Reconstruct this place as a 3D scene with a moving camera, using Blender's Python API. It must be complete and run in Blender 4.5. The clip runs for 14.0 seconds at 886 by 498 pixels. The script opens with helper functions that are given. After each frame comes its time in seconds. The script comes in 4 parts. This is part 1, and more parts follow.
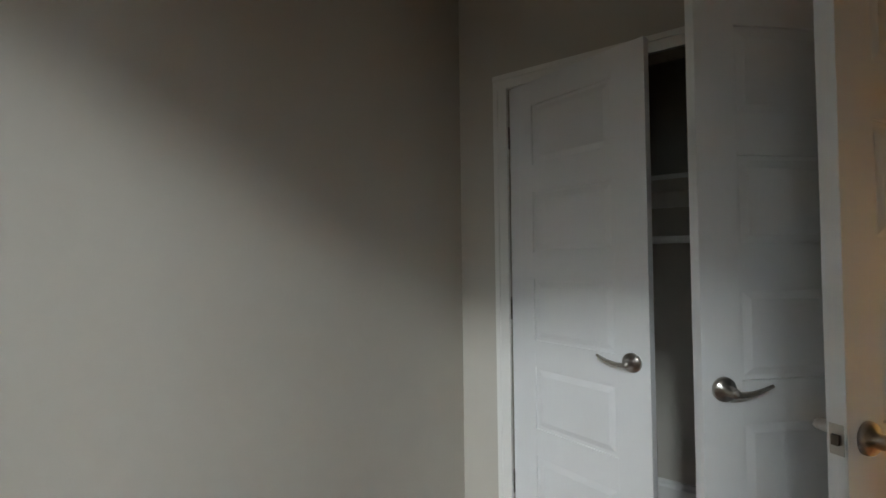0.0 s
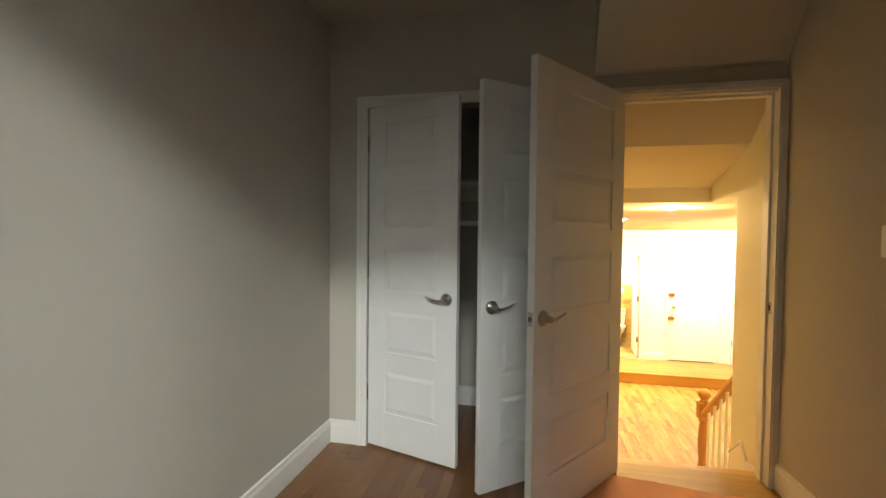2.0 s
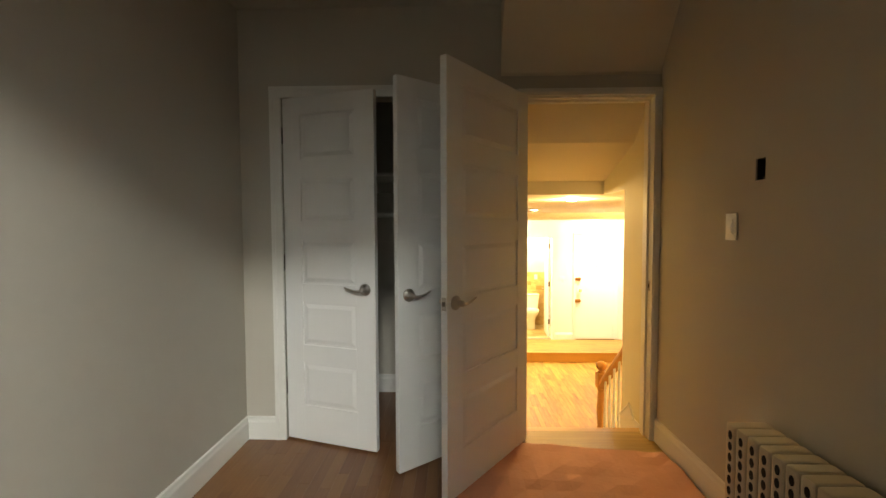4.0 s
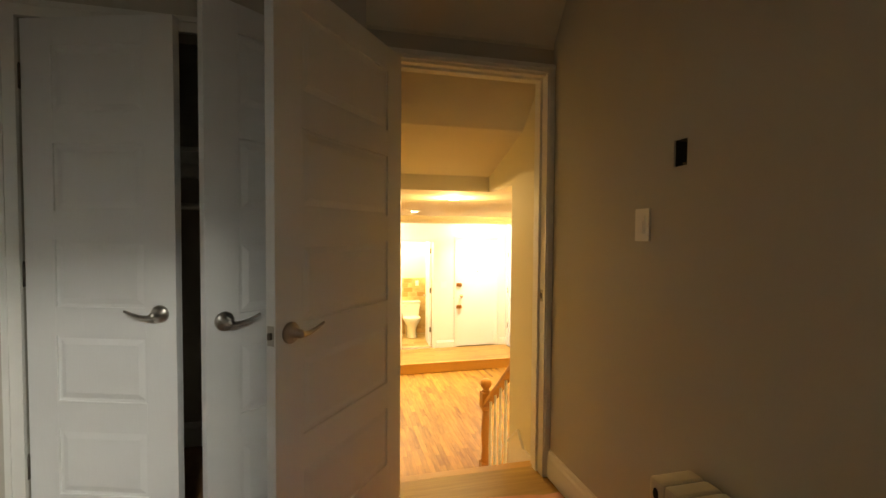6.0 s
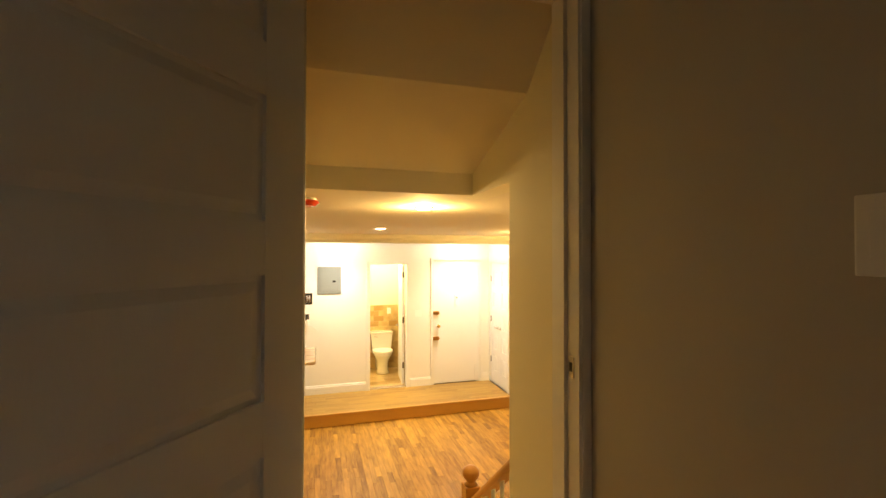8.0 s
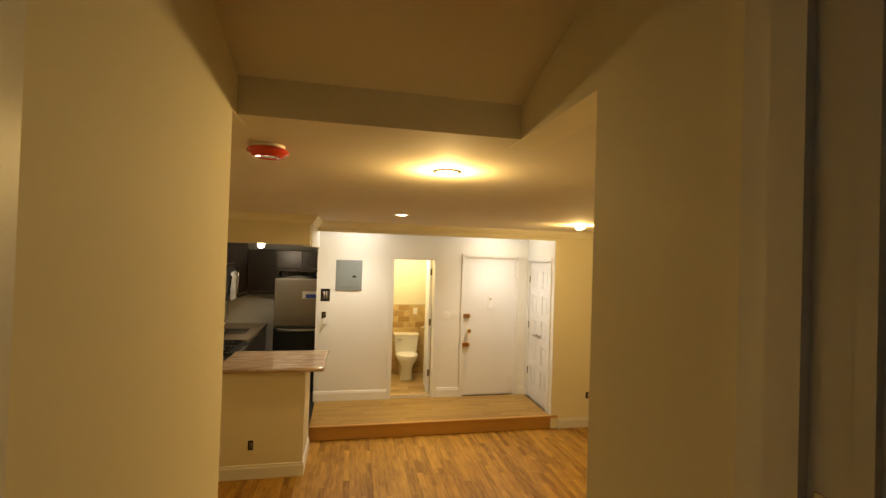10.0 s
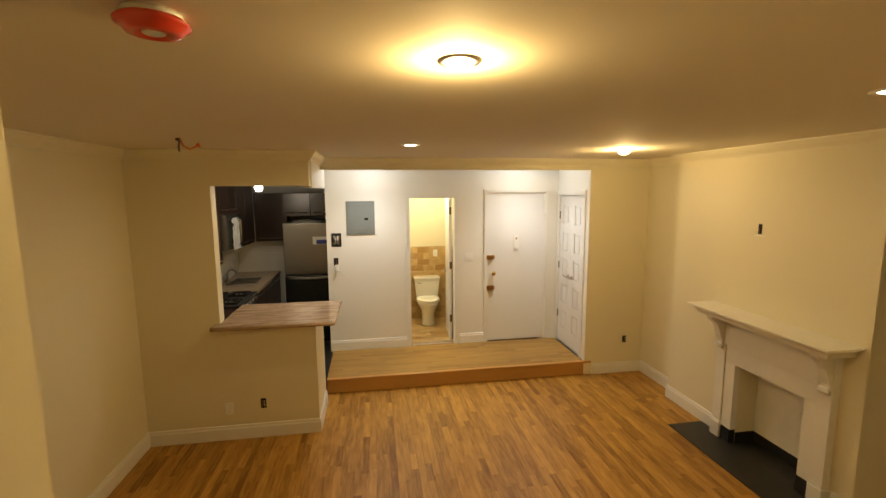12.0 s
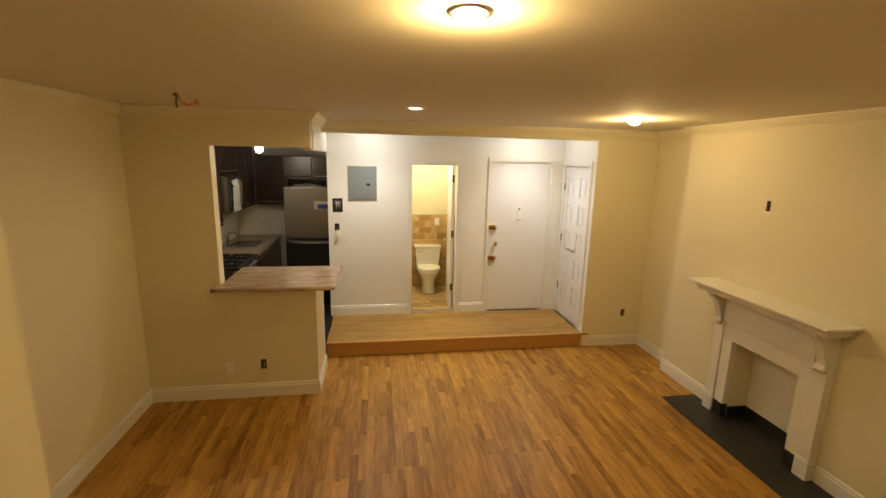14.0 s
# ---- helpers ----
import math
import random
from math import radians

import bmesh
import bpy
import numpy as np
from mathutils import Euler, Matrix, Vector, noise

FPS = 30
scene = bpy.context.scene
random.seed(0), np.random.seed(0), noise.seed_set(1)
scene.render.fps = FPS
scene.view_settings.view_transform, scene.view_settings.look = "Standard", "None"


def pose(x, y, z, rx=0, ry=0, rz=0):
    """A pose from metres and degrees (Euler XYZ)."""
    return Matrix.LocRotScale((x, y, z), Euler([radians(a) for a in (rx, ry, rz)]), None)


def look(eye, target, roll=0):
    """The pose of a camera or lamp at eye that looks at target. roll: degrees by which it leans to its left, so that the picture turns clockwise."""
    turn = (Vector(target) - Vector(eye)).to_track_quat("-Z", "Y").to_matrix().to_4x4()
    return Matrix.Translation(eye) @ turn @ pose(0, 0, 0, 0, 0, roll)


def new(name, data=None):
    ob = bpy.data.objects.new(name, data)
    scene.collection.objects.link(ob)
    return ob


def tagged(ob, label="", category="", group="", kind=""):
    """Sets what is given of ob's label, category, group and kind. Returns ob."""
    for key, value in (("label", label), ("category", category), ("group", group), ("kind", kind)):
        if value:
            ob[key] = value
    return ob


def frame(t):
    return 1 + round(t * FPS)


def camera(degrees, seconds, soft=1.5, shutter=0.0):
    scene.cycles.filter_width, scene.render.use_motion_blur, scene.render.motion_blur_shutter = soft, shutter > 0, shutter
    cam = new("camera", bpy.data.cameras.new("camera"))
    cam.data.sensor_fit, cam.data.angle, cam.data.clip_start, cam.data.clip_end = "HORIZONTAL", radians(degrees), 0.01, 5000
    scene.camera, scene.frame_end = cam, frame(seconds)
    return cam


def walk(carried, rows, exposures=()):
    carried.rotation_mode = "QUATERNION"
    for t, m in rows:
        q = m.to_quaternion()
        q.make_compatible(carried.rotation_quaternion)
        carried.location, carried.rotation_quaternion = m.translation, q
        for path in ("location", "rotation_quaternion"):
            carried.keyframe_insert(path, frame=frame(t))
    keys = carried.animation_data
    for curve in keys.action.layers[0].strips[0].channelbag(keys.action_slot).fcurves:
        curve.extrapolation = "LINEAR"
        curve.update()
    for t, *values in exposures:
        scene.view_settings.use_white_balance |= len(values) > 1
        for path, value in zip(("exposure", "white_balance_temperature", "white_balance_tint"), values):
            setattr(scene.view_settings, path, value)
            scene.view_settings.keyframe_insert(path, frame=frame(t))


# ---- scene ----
cam = camera(91.0, 14.0)
EXPOSURES = [(0.0, 1.35, 6400, 10), (1.5, 1.52, 6900, 10), (2.7, 1.42, 7300, 10), (5.0, 1.18, 7800, 10), (6.5, 0.9, 8000, 10), (8.5, 0.2, 7900, 10), (11.0, -0.88, 6900, 10), (12.0, -0.73, 6600, 10), (14.0, -0.72, 6500, 10)]
PATH = [
    (0, (0.434, 0.257, 1.299), (-0.665, 1.928, 1.343), -0.7),
    (0.5, (0.494, 0.081, 1.304), (-0.407, 1.862, 1.434), -0.2),
    (1, (0.528, -0.14, 1.286), (-0.159, 1.738, 1.292), -2.0),
    (1.5, (0.574, -0.315, 1.293), (0.04, 1.612, 1.34), -1.1),
    (2, (0.61, -0.467, 1.281), (0.203, 1.49, 1.224), 0.6),
    (2.5, (0.606, -0.563, 1.287), (0.384, 1.423, 1.223), 1.5),
    (2.7, (0.598, -0.588, 1.287), (0.434, 1.404, 1.212), 0.7),
    (4.8, (0.701, -0.44, 1.255), (0.759, 1.557, 1.161), 1.3),
    (5, (0.71, -0.375, 1.25), (0.844, 1.62, 1.18), 2.1),
    (5.5, (0.745, -0.153, 1.266), (1.12, 1.811, 1.244), 1.4),
    (6, (0.795, 0.031, 1.242), (1.266, 1.973, 1.174), 0.4),
    (6.5, (0.908, 0.245, 1.255), (1.414, 2.18, 1.235), 1.2),
    (7, (0.973, 0.468, 1.254), (1.45, 2.41, 1.25), 2.2),
    (7.5, (1.014, 0.739, 1.245), (1.643, 2.637, 1.247), 0.6),
    (8, (1.104, 0.976, 1.251), (1.668, 2.895, 1.279), 0.1),
    (8.5, (1.179, 1.204, 1.241), (1.605, 3.158, 1.246), 1.3),
    (10.8, (1.457, 2.083, 1.171), (1.868, 4.04, 1.204), 1.9),
    (11, (1.478, 2.18, 1.177), (1.924, 4.129, 1.171), 1.4),
    (11.5, (1.482, 2.27, 1.175), (1.954, 4.207, 1.018), 0.5),
    (12, (1.496, 2.321, 1.177), (1.807, 4.279, 0.916), -0.4),
    (12.5, (1.489, 2.346, 1.166), (1.798, 4.294, 0.833), 0.9),
    (13, (1.492, 2.351, 1.147), (1.792, 4.286, 0.737), 1.4),
    (13.5, (1.487, 2.358, 1.147), (1.796, 4.292, 0.744), 1.6),
    (14, (1.497, 2.355, 1.155), (1.8, 4.292, 0.757), 1.3),
]
walk(cam, [(t, look(eye, target, roll)) for t, eye, target, roll in PATH], exposures=EXPOSURES)

# ---- world and lights ----
world = bpy.data.worlds.new("world")
scene.world = world
world.use_nodes = True
wn = world.node_tree
sky = wn.nodes.new("ShaderNodeTexSky")
sky.sky_type, sky.sun_disc = "NISHITA", False
sky.sun_elevation, sky.sun_rotation = radians(-4), radians(180)
wn.links.new(sky.outputs[0], wn.nodes["Background"].inputs[0])
wn.nodes["Background"].inputs[1].default_value = 0.05

FLOOR = -1.135   # living room floor
PLAT = -0.957    # entry platform
CEIL = 1.548     # living room ceiling
BED_CEIL = 2.56


def lamp(name, kind, m, power, color, **more):
    data = bpy.data.lights.new(name, kind)
    data.energy, data.color = power, color
    if kind == "AREA":
        data.shape, data.size, data.size_y = "RECTANGLE", more["size"][0], more["size"][1]
    else:
        data.shadow_soft_size = more.get("radius", 0.05)
    if kind == "SPOT":
        data.spot_size, data.spot_blend = radians(more["angle"]), more["blend"]
    ob = new(name, data)
    ob.matrix_world = m
    return ob


WARM = (1.0, 0.68, 0.27)
COOL = (1.0, 0.98, 0.92)
DAY = (0.83, 0.91, 0.95)
lamp("ceiling_bulb", "POINT", pose(1.75, 3.60, CEIL - 0.05), 24, WARM, radius=0.035)
for sx, sy, watts in ((1.80, 5.84, 50), (3.46, 3.74, 30)):
    lamp("downlight_bulb", "SPOT", pose(sx, sy, CEIL - 0.02), watts, WARM, angle=174, blend=0.4, radius=0.03)
lamp("downlight_bulb", "POINT", pose(3.76, 6.05, CEIL - 0.075), 36, WARM, radius=0.014)
for sx in (1.45, 3.45):
    lamp("entry_bulb", "POINT", pose(sx, 7.68, 1.455), 15, COOL, radius=0.04)
    lamp("entry_beam", "SPOT", pose(sx, 7.64, 1.47), 84, COOL, angle=125, blend=1.0, radius=0.05)
lamp("bath_bulb", "POINT", pose(2.25, 8.75, 1.30), 42, (1.0, 0.86, 0.56), radius=0.08)
lamp("kitchen_bulb", "POINT", pose(0.285, 7.30, 1.10), 15, (1.0, 0.86, 0.66), radius=0.03)
lamp("sky_gap_side", "AREA", look((5.0, -7.0, 5.75), (0.3, -0.95, 2.0)), 114, DAY, size=(1.1, 0.6))
lamp("sky_gap_ahead", "AREA", look((1.72, -7.0, 5.30), (0.3, -0.95, 2.0)), 162, DAY, size=(0.8, 0.6))


# ---- materials ----


def material(name, color, rough=0.5, metal=0.0, vary=0.0, scale=3.0, fine=0.0, fine_scale=60.0, bump=0.0, emit=0.0,
             tone=None, rand=None, rand_amount=0.75, rand_power=4.0, stretch=(1, 1, 1), coat=0.0, spec=0.5):
    """A principled surface with a broad stain, a fine grain and a bump. rand: 'object' or 'island' shifts the tone by piece."""
    mat = bpy.data.materials.new(name)
    mat.use_nodes = True
    nt = mat.node_tree
    node, link = nt.nodes.new, nt.links.new
    b = nt.nodes["Principled BSDF"]
    b.inputs["Base Color"].default_value = (*color, 1)
    b.inputs["Roughness"].default_value, b.inputs["Metallic"].default_value = rough, metal
    b.inputs["Coat Weight"].default_value = coat
    b.inputs["Specular IOR Level"].default_value = spec
    if emit:
        b.inputs["Emission Color"].default_value = (*color, 1)
        b.inputs["Emission Strength"].default_value = emit
    if not (vary or fine or bump or rand):
        return mat
    tc, mp = node("ShaderNodeTexCoord"), node("ShaderNodeMapping")
    mp.inputs["Scale"].default_value = stretch
    geo = node("ShaderNodeNewGeometry")
    link(geo.outputs["Position"], mp.inputs[0])
    big, small = node("ShaderNodeTexNoise"), node("ShaderNodeTexNoise")
    big.inputs["Scale"].default_value, big.inputs["Detail"].default_value = scale, 4
    small.inputs["Scale"].default_value, small.inputs["Detail"].default_value = fine_scale, 5
    if rand:
        info = node("ShaderNodeObjectInfo") if rand == "object" else geo
        shift = node("ShaderNodeVectorMath")
        shift.operation = "SCALE"
        comb = node("ShaderNodeCombineXYZ")
        rnd = info.outputs["Random"] if rand == "object" else geo.outputs["Random Per Island"]
        for k in range(3):
            link(rnd, comb.inputs[k])
        link(comb.outputs[0], shift.inputs[0])
        shift.inputs["Scale"].default_value = 37.0
        add = node("ShaderNodeVectorMath")
        link(mp.outputs[0], add.inputs[0])
        link(shift.outputs[0], add.inputs[1])
        source = add.outputs[0]
    else:
        source = mp.outputs[0]
    link(source, big.inputs[0])
    link(source, small.inputs[0])
    last = None
    other = tone or tuple(c * 0.55 for c in color)
    mix = node("ShaderNodeMix")
    mix.data_type = "RGBA"
    mix.inputs[6].default_value, mix.inputs[7].default_value = (*color, 1), (*other, 1)
    amount = node("ShaderNodeMath")
    amount.operation, amount.use_clamp = "MULTIPLY_ADD", True
    link(big.outputs[0], amount.inputs[0])
    amount.inputs[1].default_value, amount.inputs[2].default_value = vary * 2.2, -vary * 0.75
    mix2 = node("ShaderNodeMath")
    mix2.operation, mix2.use_clamp = "MULTIPLY_ADD", True
    link(small.outputs[0], mix2.inputs[0])
    mix2.inputs[1].default_value = fine
    link(amount.outputs[0], mix2.inputs[2])
    factor = mix2.outputs[0]
    if rand:
        grain = node("ShaderNodeMath")
        grain.operation, grain.use_clamp = "MULTIPLY_ADD", True
        link(small.outputs[0], grain.inputs[0])
        grain.inputs[1].default_value, grain.inputs[2].default_value = 3.2, -1.1
        link(grain.outputs[0], mix2.inputs[0])
        m3 = node("ShaderNodeMath")
        m3.operation, m3.use_clamp = "MULTIPLY_ADD", True
        pw = node("ShaderNodeMath")
        pw.operation = "POWER"
        link(rnd, pw.inputs[0])
        pw.inputs[1].default_value = rand_power
        link(pw.outputs[0], m3.inputs[0])
        m3.inputs[1].default_value = rand_amount
        link(factor, m3.inputs[2])
        factor = m3.outputs[0]
    link(factor, mix.inputs[0])
    link(mix.outputs[2], b.inputs["Base Color"])
    if bump:
        bp = node("ShaderNodeBump")
        bp.inputs["Strength"].default_value, bp.inputs["Distance"].default_value = bump, 0.004
        link(small.outputs[0], bp.inputs["Height"])
        link(bp.outputs[0], b.inputs["Normal"])
    return mat


WALL_BED = material("wall paint bedroom", (0.53, 0.495, 0.43), 0.75, vary=0.05, scale=1.6, fine=0.05, fine_scale=130, bump=0.035)
WALL = material("wall paint cream", (0.77, 0.715, 0.53), 0.7, vary=0.05, scale=1.3, fine=0.05, fine_scale=130, bump=0.035)
WALL_WHITE = material("wall paint white", (0.80, 0.79, 0.74), 0.65, vary=0.04, scale=1.5, fine=0.04, fine_scale=120, bump=0.03)
CEILING = material("ceiling paint", (0.74, 0.68, 0.55), 0.8, vary=0.06, scale=0.9, fine=0.05, fine_scale=110, bump=0.03)
CROWN = material("cream moulding paint", (0.78, 0.73, 0.56), 0.5, vary=0.04, scale=4, fine=0.05, fine_scale=90, bump=0.05)
TRIM = material("white trim paint", (0.80, 0.79, 0.75), 0.35, vary=0.04, scale=5, fine=0.05, fine_scale=70, bump=0.08)
DOOR = material("white door paint", (0.80, 0.80, 0.79), 0.38, vary=0.05, scale=3, fine=0.06, fine_scale=150, bump=0.12, stretch=(1, 1, 0.15))
OAK = material("oak strip", (0.60, 0.335, 0.07), 0.42, tone=(0.20, 0.085, 0.013), rand_amount=0.38, rand_power=1.5, vary=0.6, scale=2.6, fine=0.38, fine_scale=24, bump=0.10, rand="object", stretch=(1.6, 0.22, 1), spec=0.3)
OAK_FAR = material("oak strip joined", (0.60, 0.335, 0.07), 0.42, tone=(0.20, 0.085, 0.013), rand_amount=0.38, rand_power=1.5, vary=0.6, scale=2.6, fine=0.38, fine_scale=24, bump=0.10, rand="island", stretch=(1.6, 0.22, 1), spec=0.3)
OAK_X = material("oak platform", (0.45, 0.28, 0.075), 0.40, tone=(0.24, 0.12, 0.03), vary=0.4, scale=2.2, fine=0.4, fine_scale=38, bump=0.10, rand="object", rand_amount=0.35, rand_power=2.0, stretch=(0.09, 1.6, 1), spec=0.3)
OAK_PLAIN = material("oak varnished", (0.55, 0.30, 0.085), 0.36, tone=(0.33, 0.15, 0.04), vary=0.25, scale=3, fine=0.3, fine_scale=30, bump=0.1, stretch=(0.15, 1.5, 1.5), coat=0.2)
RAIL_OAK = material("rail oak", (0.56, 0.27, 0.07), 0.32, tone=(0.33, 0.13, 0.03), vary=0.2, scale=4, fine=0.3, fine_scale=40, bump=0.1, stretch=(2, 2, 0.25), coat=0.2)
BED_OAK = material("bedroom oak", (0.25, 0.12, 0.045), 0.33, tone=(0.14, 0.05, 0.02), vary=0.25, scale=2.5, fine=0.25, fine_scale=40, bump=0.1, rand="object", rand_amount=0.6, rand_power=1.6, stretch=(1.6, 0.1, 1))
GAP = material("floor joint", (0.07, 0.03, 0.012), 0.8, vary=0.2)
PAPER = material("rosin paper", (0.62, 0.29, 0.19), 0.85, vary=0.25, scale=4, fine=0.12, fine_scale=45, bump=0.4)
NICKEL = material("satin nickel", (0.50, 0.47, 0.43), 0.28, 1.0, fine=0.2, fine_scale=120)
BRASS = material("aged brass", (0.50, 0.27, 0.10), 0.33, 1.0, vary=0.2, scale=30, fine=0.1)
POLISHED_BRASS = material("polished brass", (0.80, 0.58, 0.26), 0.22, 1.0, fine=0.1)
DARK_METAL = material("dark hinge metal", (0.16, 0.14, 0.12), 0.45, 0.9, fine=0.2)
# For black parts; also paints the shade in slots, latch hole and boxes.
BLACK = material("black and hole shade", (0.012, 0.012, 0.011), 0.9, vary=0.1)
DARK_STEEL = material("dark brushed steel", (0.10, 0.11, 0.12), 0.25, 1.0, fine=0.25, fine_scale=60, stretch=(0.1, 0.1, 3))
STEEL = material("brushed steel", (0.32, 0.31, 0.30), 0.32, 1.0, fine=0.25, fine_scale=60, stretch=(0.1, 0.1, 3), bump=0.05)
ESPRESSO = material("espresso wood", (0.022, 0.011, 0.008), 0.28, vary=0.3, scale=3, fine=0.3, fine_scale=50, stretch=(2, 2, 0.2), tone=(0.035, 0.018, 0.012))
GRANITE = material("brown granite", (0.62, 0.47, 0.32), 0.16, tone=(0.20, 0.11, 0.06), vary=0.6, scale=10, fine=0.5, fine_scale=60, stretch=(0.45, 1.9, 1.9), coat=0.2)
COUNTER = material("beige granite", (0.45, 0.35, 0.25), 0.2, tone=(0.24, 0.17, 0.11), vary=0.5, scale=16, fine=0.35, fine_scale=120)
SLATE = material("black slate", (0.012, 0.013, 0.012), 0.45, vary=0.3, scale=6, fine=0.2, bump=0.1, tone=(0.03, 0.03, 0.03))
TILE = material("tan travertine tile", (0.66, 0.49, 0.24), 0.3, tone=(0.40, 0.24, 0.08), vary=0.6, scale=9, fine=0.2, fine_scale=40, rand="object", bump=0.05)
GROUT = material("grout", (0.50, 0.41, 0.27), 0.9, fine=0.2)
PORCELAIN = material("white porcelain", (0.82, 0.80, 0.74), 0.12, vary=0.02, coat=0.4)
PLASTIC = material("white plastic", (0.86, 0.85, 0.81), 0.35, vary=0.03)
GREY_STEEL = material("grey enamel", (0.22, 0.245, 0.245), 0.42, 0.2, vary=0.1, scale=8, fine=0.08)
RED = material("red plastic cover", (0.72, 0.06, 0.035), 0.22, vary=0.1, scale=12, coat=0.3)
ORANGE = material("orange wire", (0.70, 0.16, 0.03), 0.5)
LIT_WARM = material("lit glass warm", (1.0, 0.80, 0.48), 0.3, emit=40.0)
LIT_SPOT = material("lit downlight", (1.0, 0.86, 0.60), 0.3, emit=30.0)
LIT_COOL = material("lit entry downlight", (1.0, 0.98, 0.95), 0.3, emit=16.0)
RADIATOR = material("radiator enamel", (0.66, 0.60, 0.48), 0.4, vary=0.1, scale=8, fine=0.08, bump=0.1)
TEXTILE = material("plastic film", (0.42, 0.43, 0.43), 0.12, vary=0.25, scale=14, coat=0.5)
BLUE = material("blue print", (0.03, 0.06, 0.35), 0.4)
LABEL = material("white print", (0.72, 0.72, 0.72), 0.5)
GLASS = material("window glass", (0.9, 0.95, 0.95), 0.02)
GLASS.node_tree.nodes["Principled BSDF"].inputs["Transmission Weight"].default_value = 1.0

# ---- mesh building ----


class Shape:
    """Collects boxes, prisms and turned forms into one mesh."""

    def __init__(self):
        self.v, self.f, self.smooth = [], [], []

    def add(self, verts, faces, m=None, smooth=False):
        n = len(self.v)
        self.v += [tuple(m @ Vector(p)) if m else tuple(p) for p in verts]
        self.f += [[n + i for i in face] for face in faces]
        self.smooth += [smooth] * len(faces)
        return self

    def box(self, x0, y0, z0, x1, y1, z1, bevel=0.0, m=None):
        if bevel:
            bm = bmesh.new()
            bmesh.ops.create_cube(bm, size=1)
            for v in bm.verts:
                v.co = Vector(((x0 + x1) / 2 + v.co.x * (x1 - x0), (y0 + y1) / 2 + v.co.y * (y1 - y0), (z0 + z1) / 2 + v.co.z * (z1 - z0)))
            bmesh.ops.bevel(bm, geom=bm.edges[:], offset=bevel, segments=2, affect="EDGES", profile=0.6)
            bm.verts.index_update()
            self.add([v.co[:] for v in bm.verts], [[v.index for v in f.verts] for f in bm.faces], m)
            bm.free()
            return self
        vs = [(x, y, z) for z in (z0, z1) for x, y in ((x0, y0), (x1, y0), (x1, y1), (x0, y1))]
        return self.add(vs, [(3, 2, 1, 0), (4, 5, 6, 7), (0, 1, 5, 4), (1, 2, 6, 5), (2, 3, 7, 6), (3, 0, 4, 7)], m)

    def prism(self, outline, a0, a1, axis="x", m=None):
        """A flat outline pushed along an axis: (y, z) along x, (x, z) along y, (x, y) along z."""
        n = len(outline)
        put = {"x": lambda a, p: (a, p[0], p[1]), "y": lambda a, p: (p[0], a, p[1]), "z": lambda a, p: (p[0], p[1], a)}[axis]
        vs = [put(a, p) for a in (a0, a1) for p in outline]
        fs = [[(i + 1) % n, i, n + i, n + (i + 1) % n] for i in range(n)] + [list(range(n)), list(range(2 * n - 1, n - 1, -1))]
        return self.add(vs, fs, m)

    def turned(self, profile, n=20, m=None, sx=1.0, sy=1.0):
        """(radius, height) pairs turned round z."""
        vs = [(sx * r * math.cos(2 * math.pi * k / n), sy * r * math.sin(2 * math.pi * k / n), z) for r, z in profile for k in range(n)]
        fs = [[i * n + k, i * n + (k + 1) % n, (i + 1) * n + (k + 1) % n, (i + 1) * n + k] for i in range(len(profile) - 1) for k in range(n)]
        fs += [list(range(n - 1, -1, -1)), [(len(profile) - 1) * n + k for k in range(n)]]
        return self.add(vs, fs, m, True)

    def tube(self, points, radii, n=10, flat=1.0):
        """A round bar along points."""
        pts = [Vector(p) for p in points]
        vs = []
        for i, p in enumerate(pts):
            d = (pts[min(i + 1, len(pts) - 1)] - pts[max(i - 1, 0)]).normalized()
            up = Vector((0, 0, 1)) if abs(d.z) < 0.9 else Vector((0, 1, 0))
            s = d.cross(up).normalized()
            u = s.cross(d)
            r = radii[i] if isinstance(radii, (list, tuple)) else radii
            vs += [p + r * (math.cos(2 * math.pi * k / n) * s + flat * math.sin(2 * math.pi * k / n) * u) for k in range(n)]
        fs = [[i * n + k, i * n + (k + 1) % n, (i + 1) * n + (k + 1) % n, (i + 1) * n + k] for i in range(len(pts) - 1) for k in range(n)]
        fs += [list(range(n - 1, -1, -1)), [(len(pts) - 1) * n + k for k in range(n)]]
        return self.add([tuple(v) for v in vs], fs, None, True)

    def sweep(self, line, profile):
        """A moulding along a level line (x, y); profile (out, z), out to the left of the way."""
        pts = [Vector(p) for p in line]
        n, vs = len(profile), []
        for i, p in enumerate(pts):
            d0 = (p - pts[i - 1]).normalized() if i else (pts[1] - p).normalized()
            d1 = (pts[i + 1] - p).normalized() if i + 1 < len(pts) else d0
            n0, n1 = Vector((-d0.y, d0.x)), Vector((-d1.y, d1.x))
            side = (n0 + n1) / (1 + n0.dot(n1))
            vs += [(p.x + side.x * o, p.y + side.y * o, z) for o, z in profile]
        fs = [[i * n + k, i * n + (k + 1) % n, (i + 1) * n + (k + 1) % n, (i + 1) * n + k] for i in range(len(pts) - 1) for k in range(n)]
        fs += [list(range(n - 1, -1, -1)), [(len(pts) - 1) * n + k for k in range(n)]]
        return self.add(vs, fs)

    def mesh(self, name, mat):
        me = bpy.data.meshes.new(name)
        me.from_pydata(self.v, [], self.f)
        me.polygons.foreach_set("use_smooth", self.smooth)
        bm = bmesh.new()
        bm.from_mesh(me)
        bmesh.ops.recalc_face_normals(bm, faces=bm.faces)
        bm.to_mesh(me)
        bm.free()
        me.materials.append(mat)
        return me


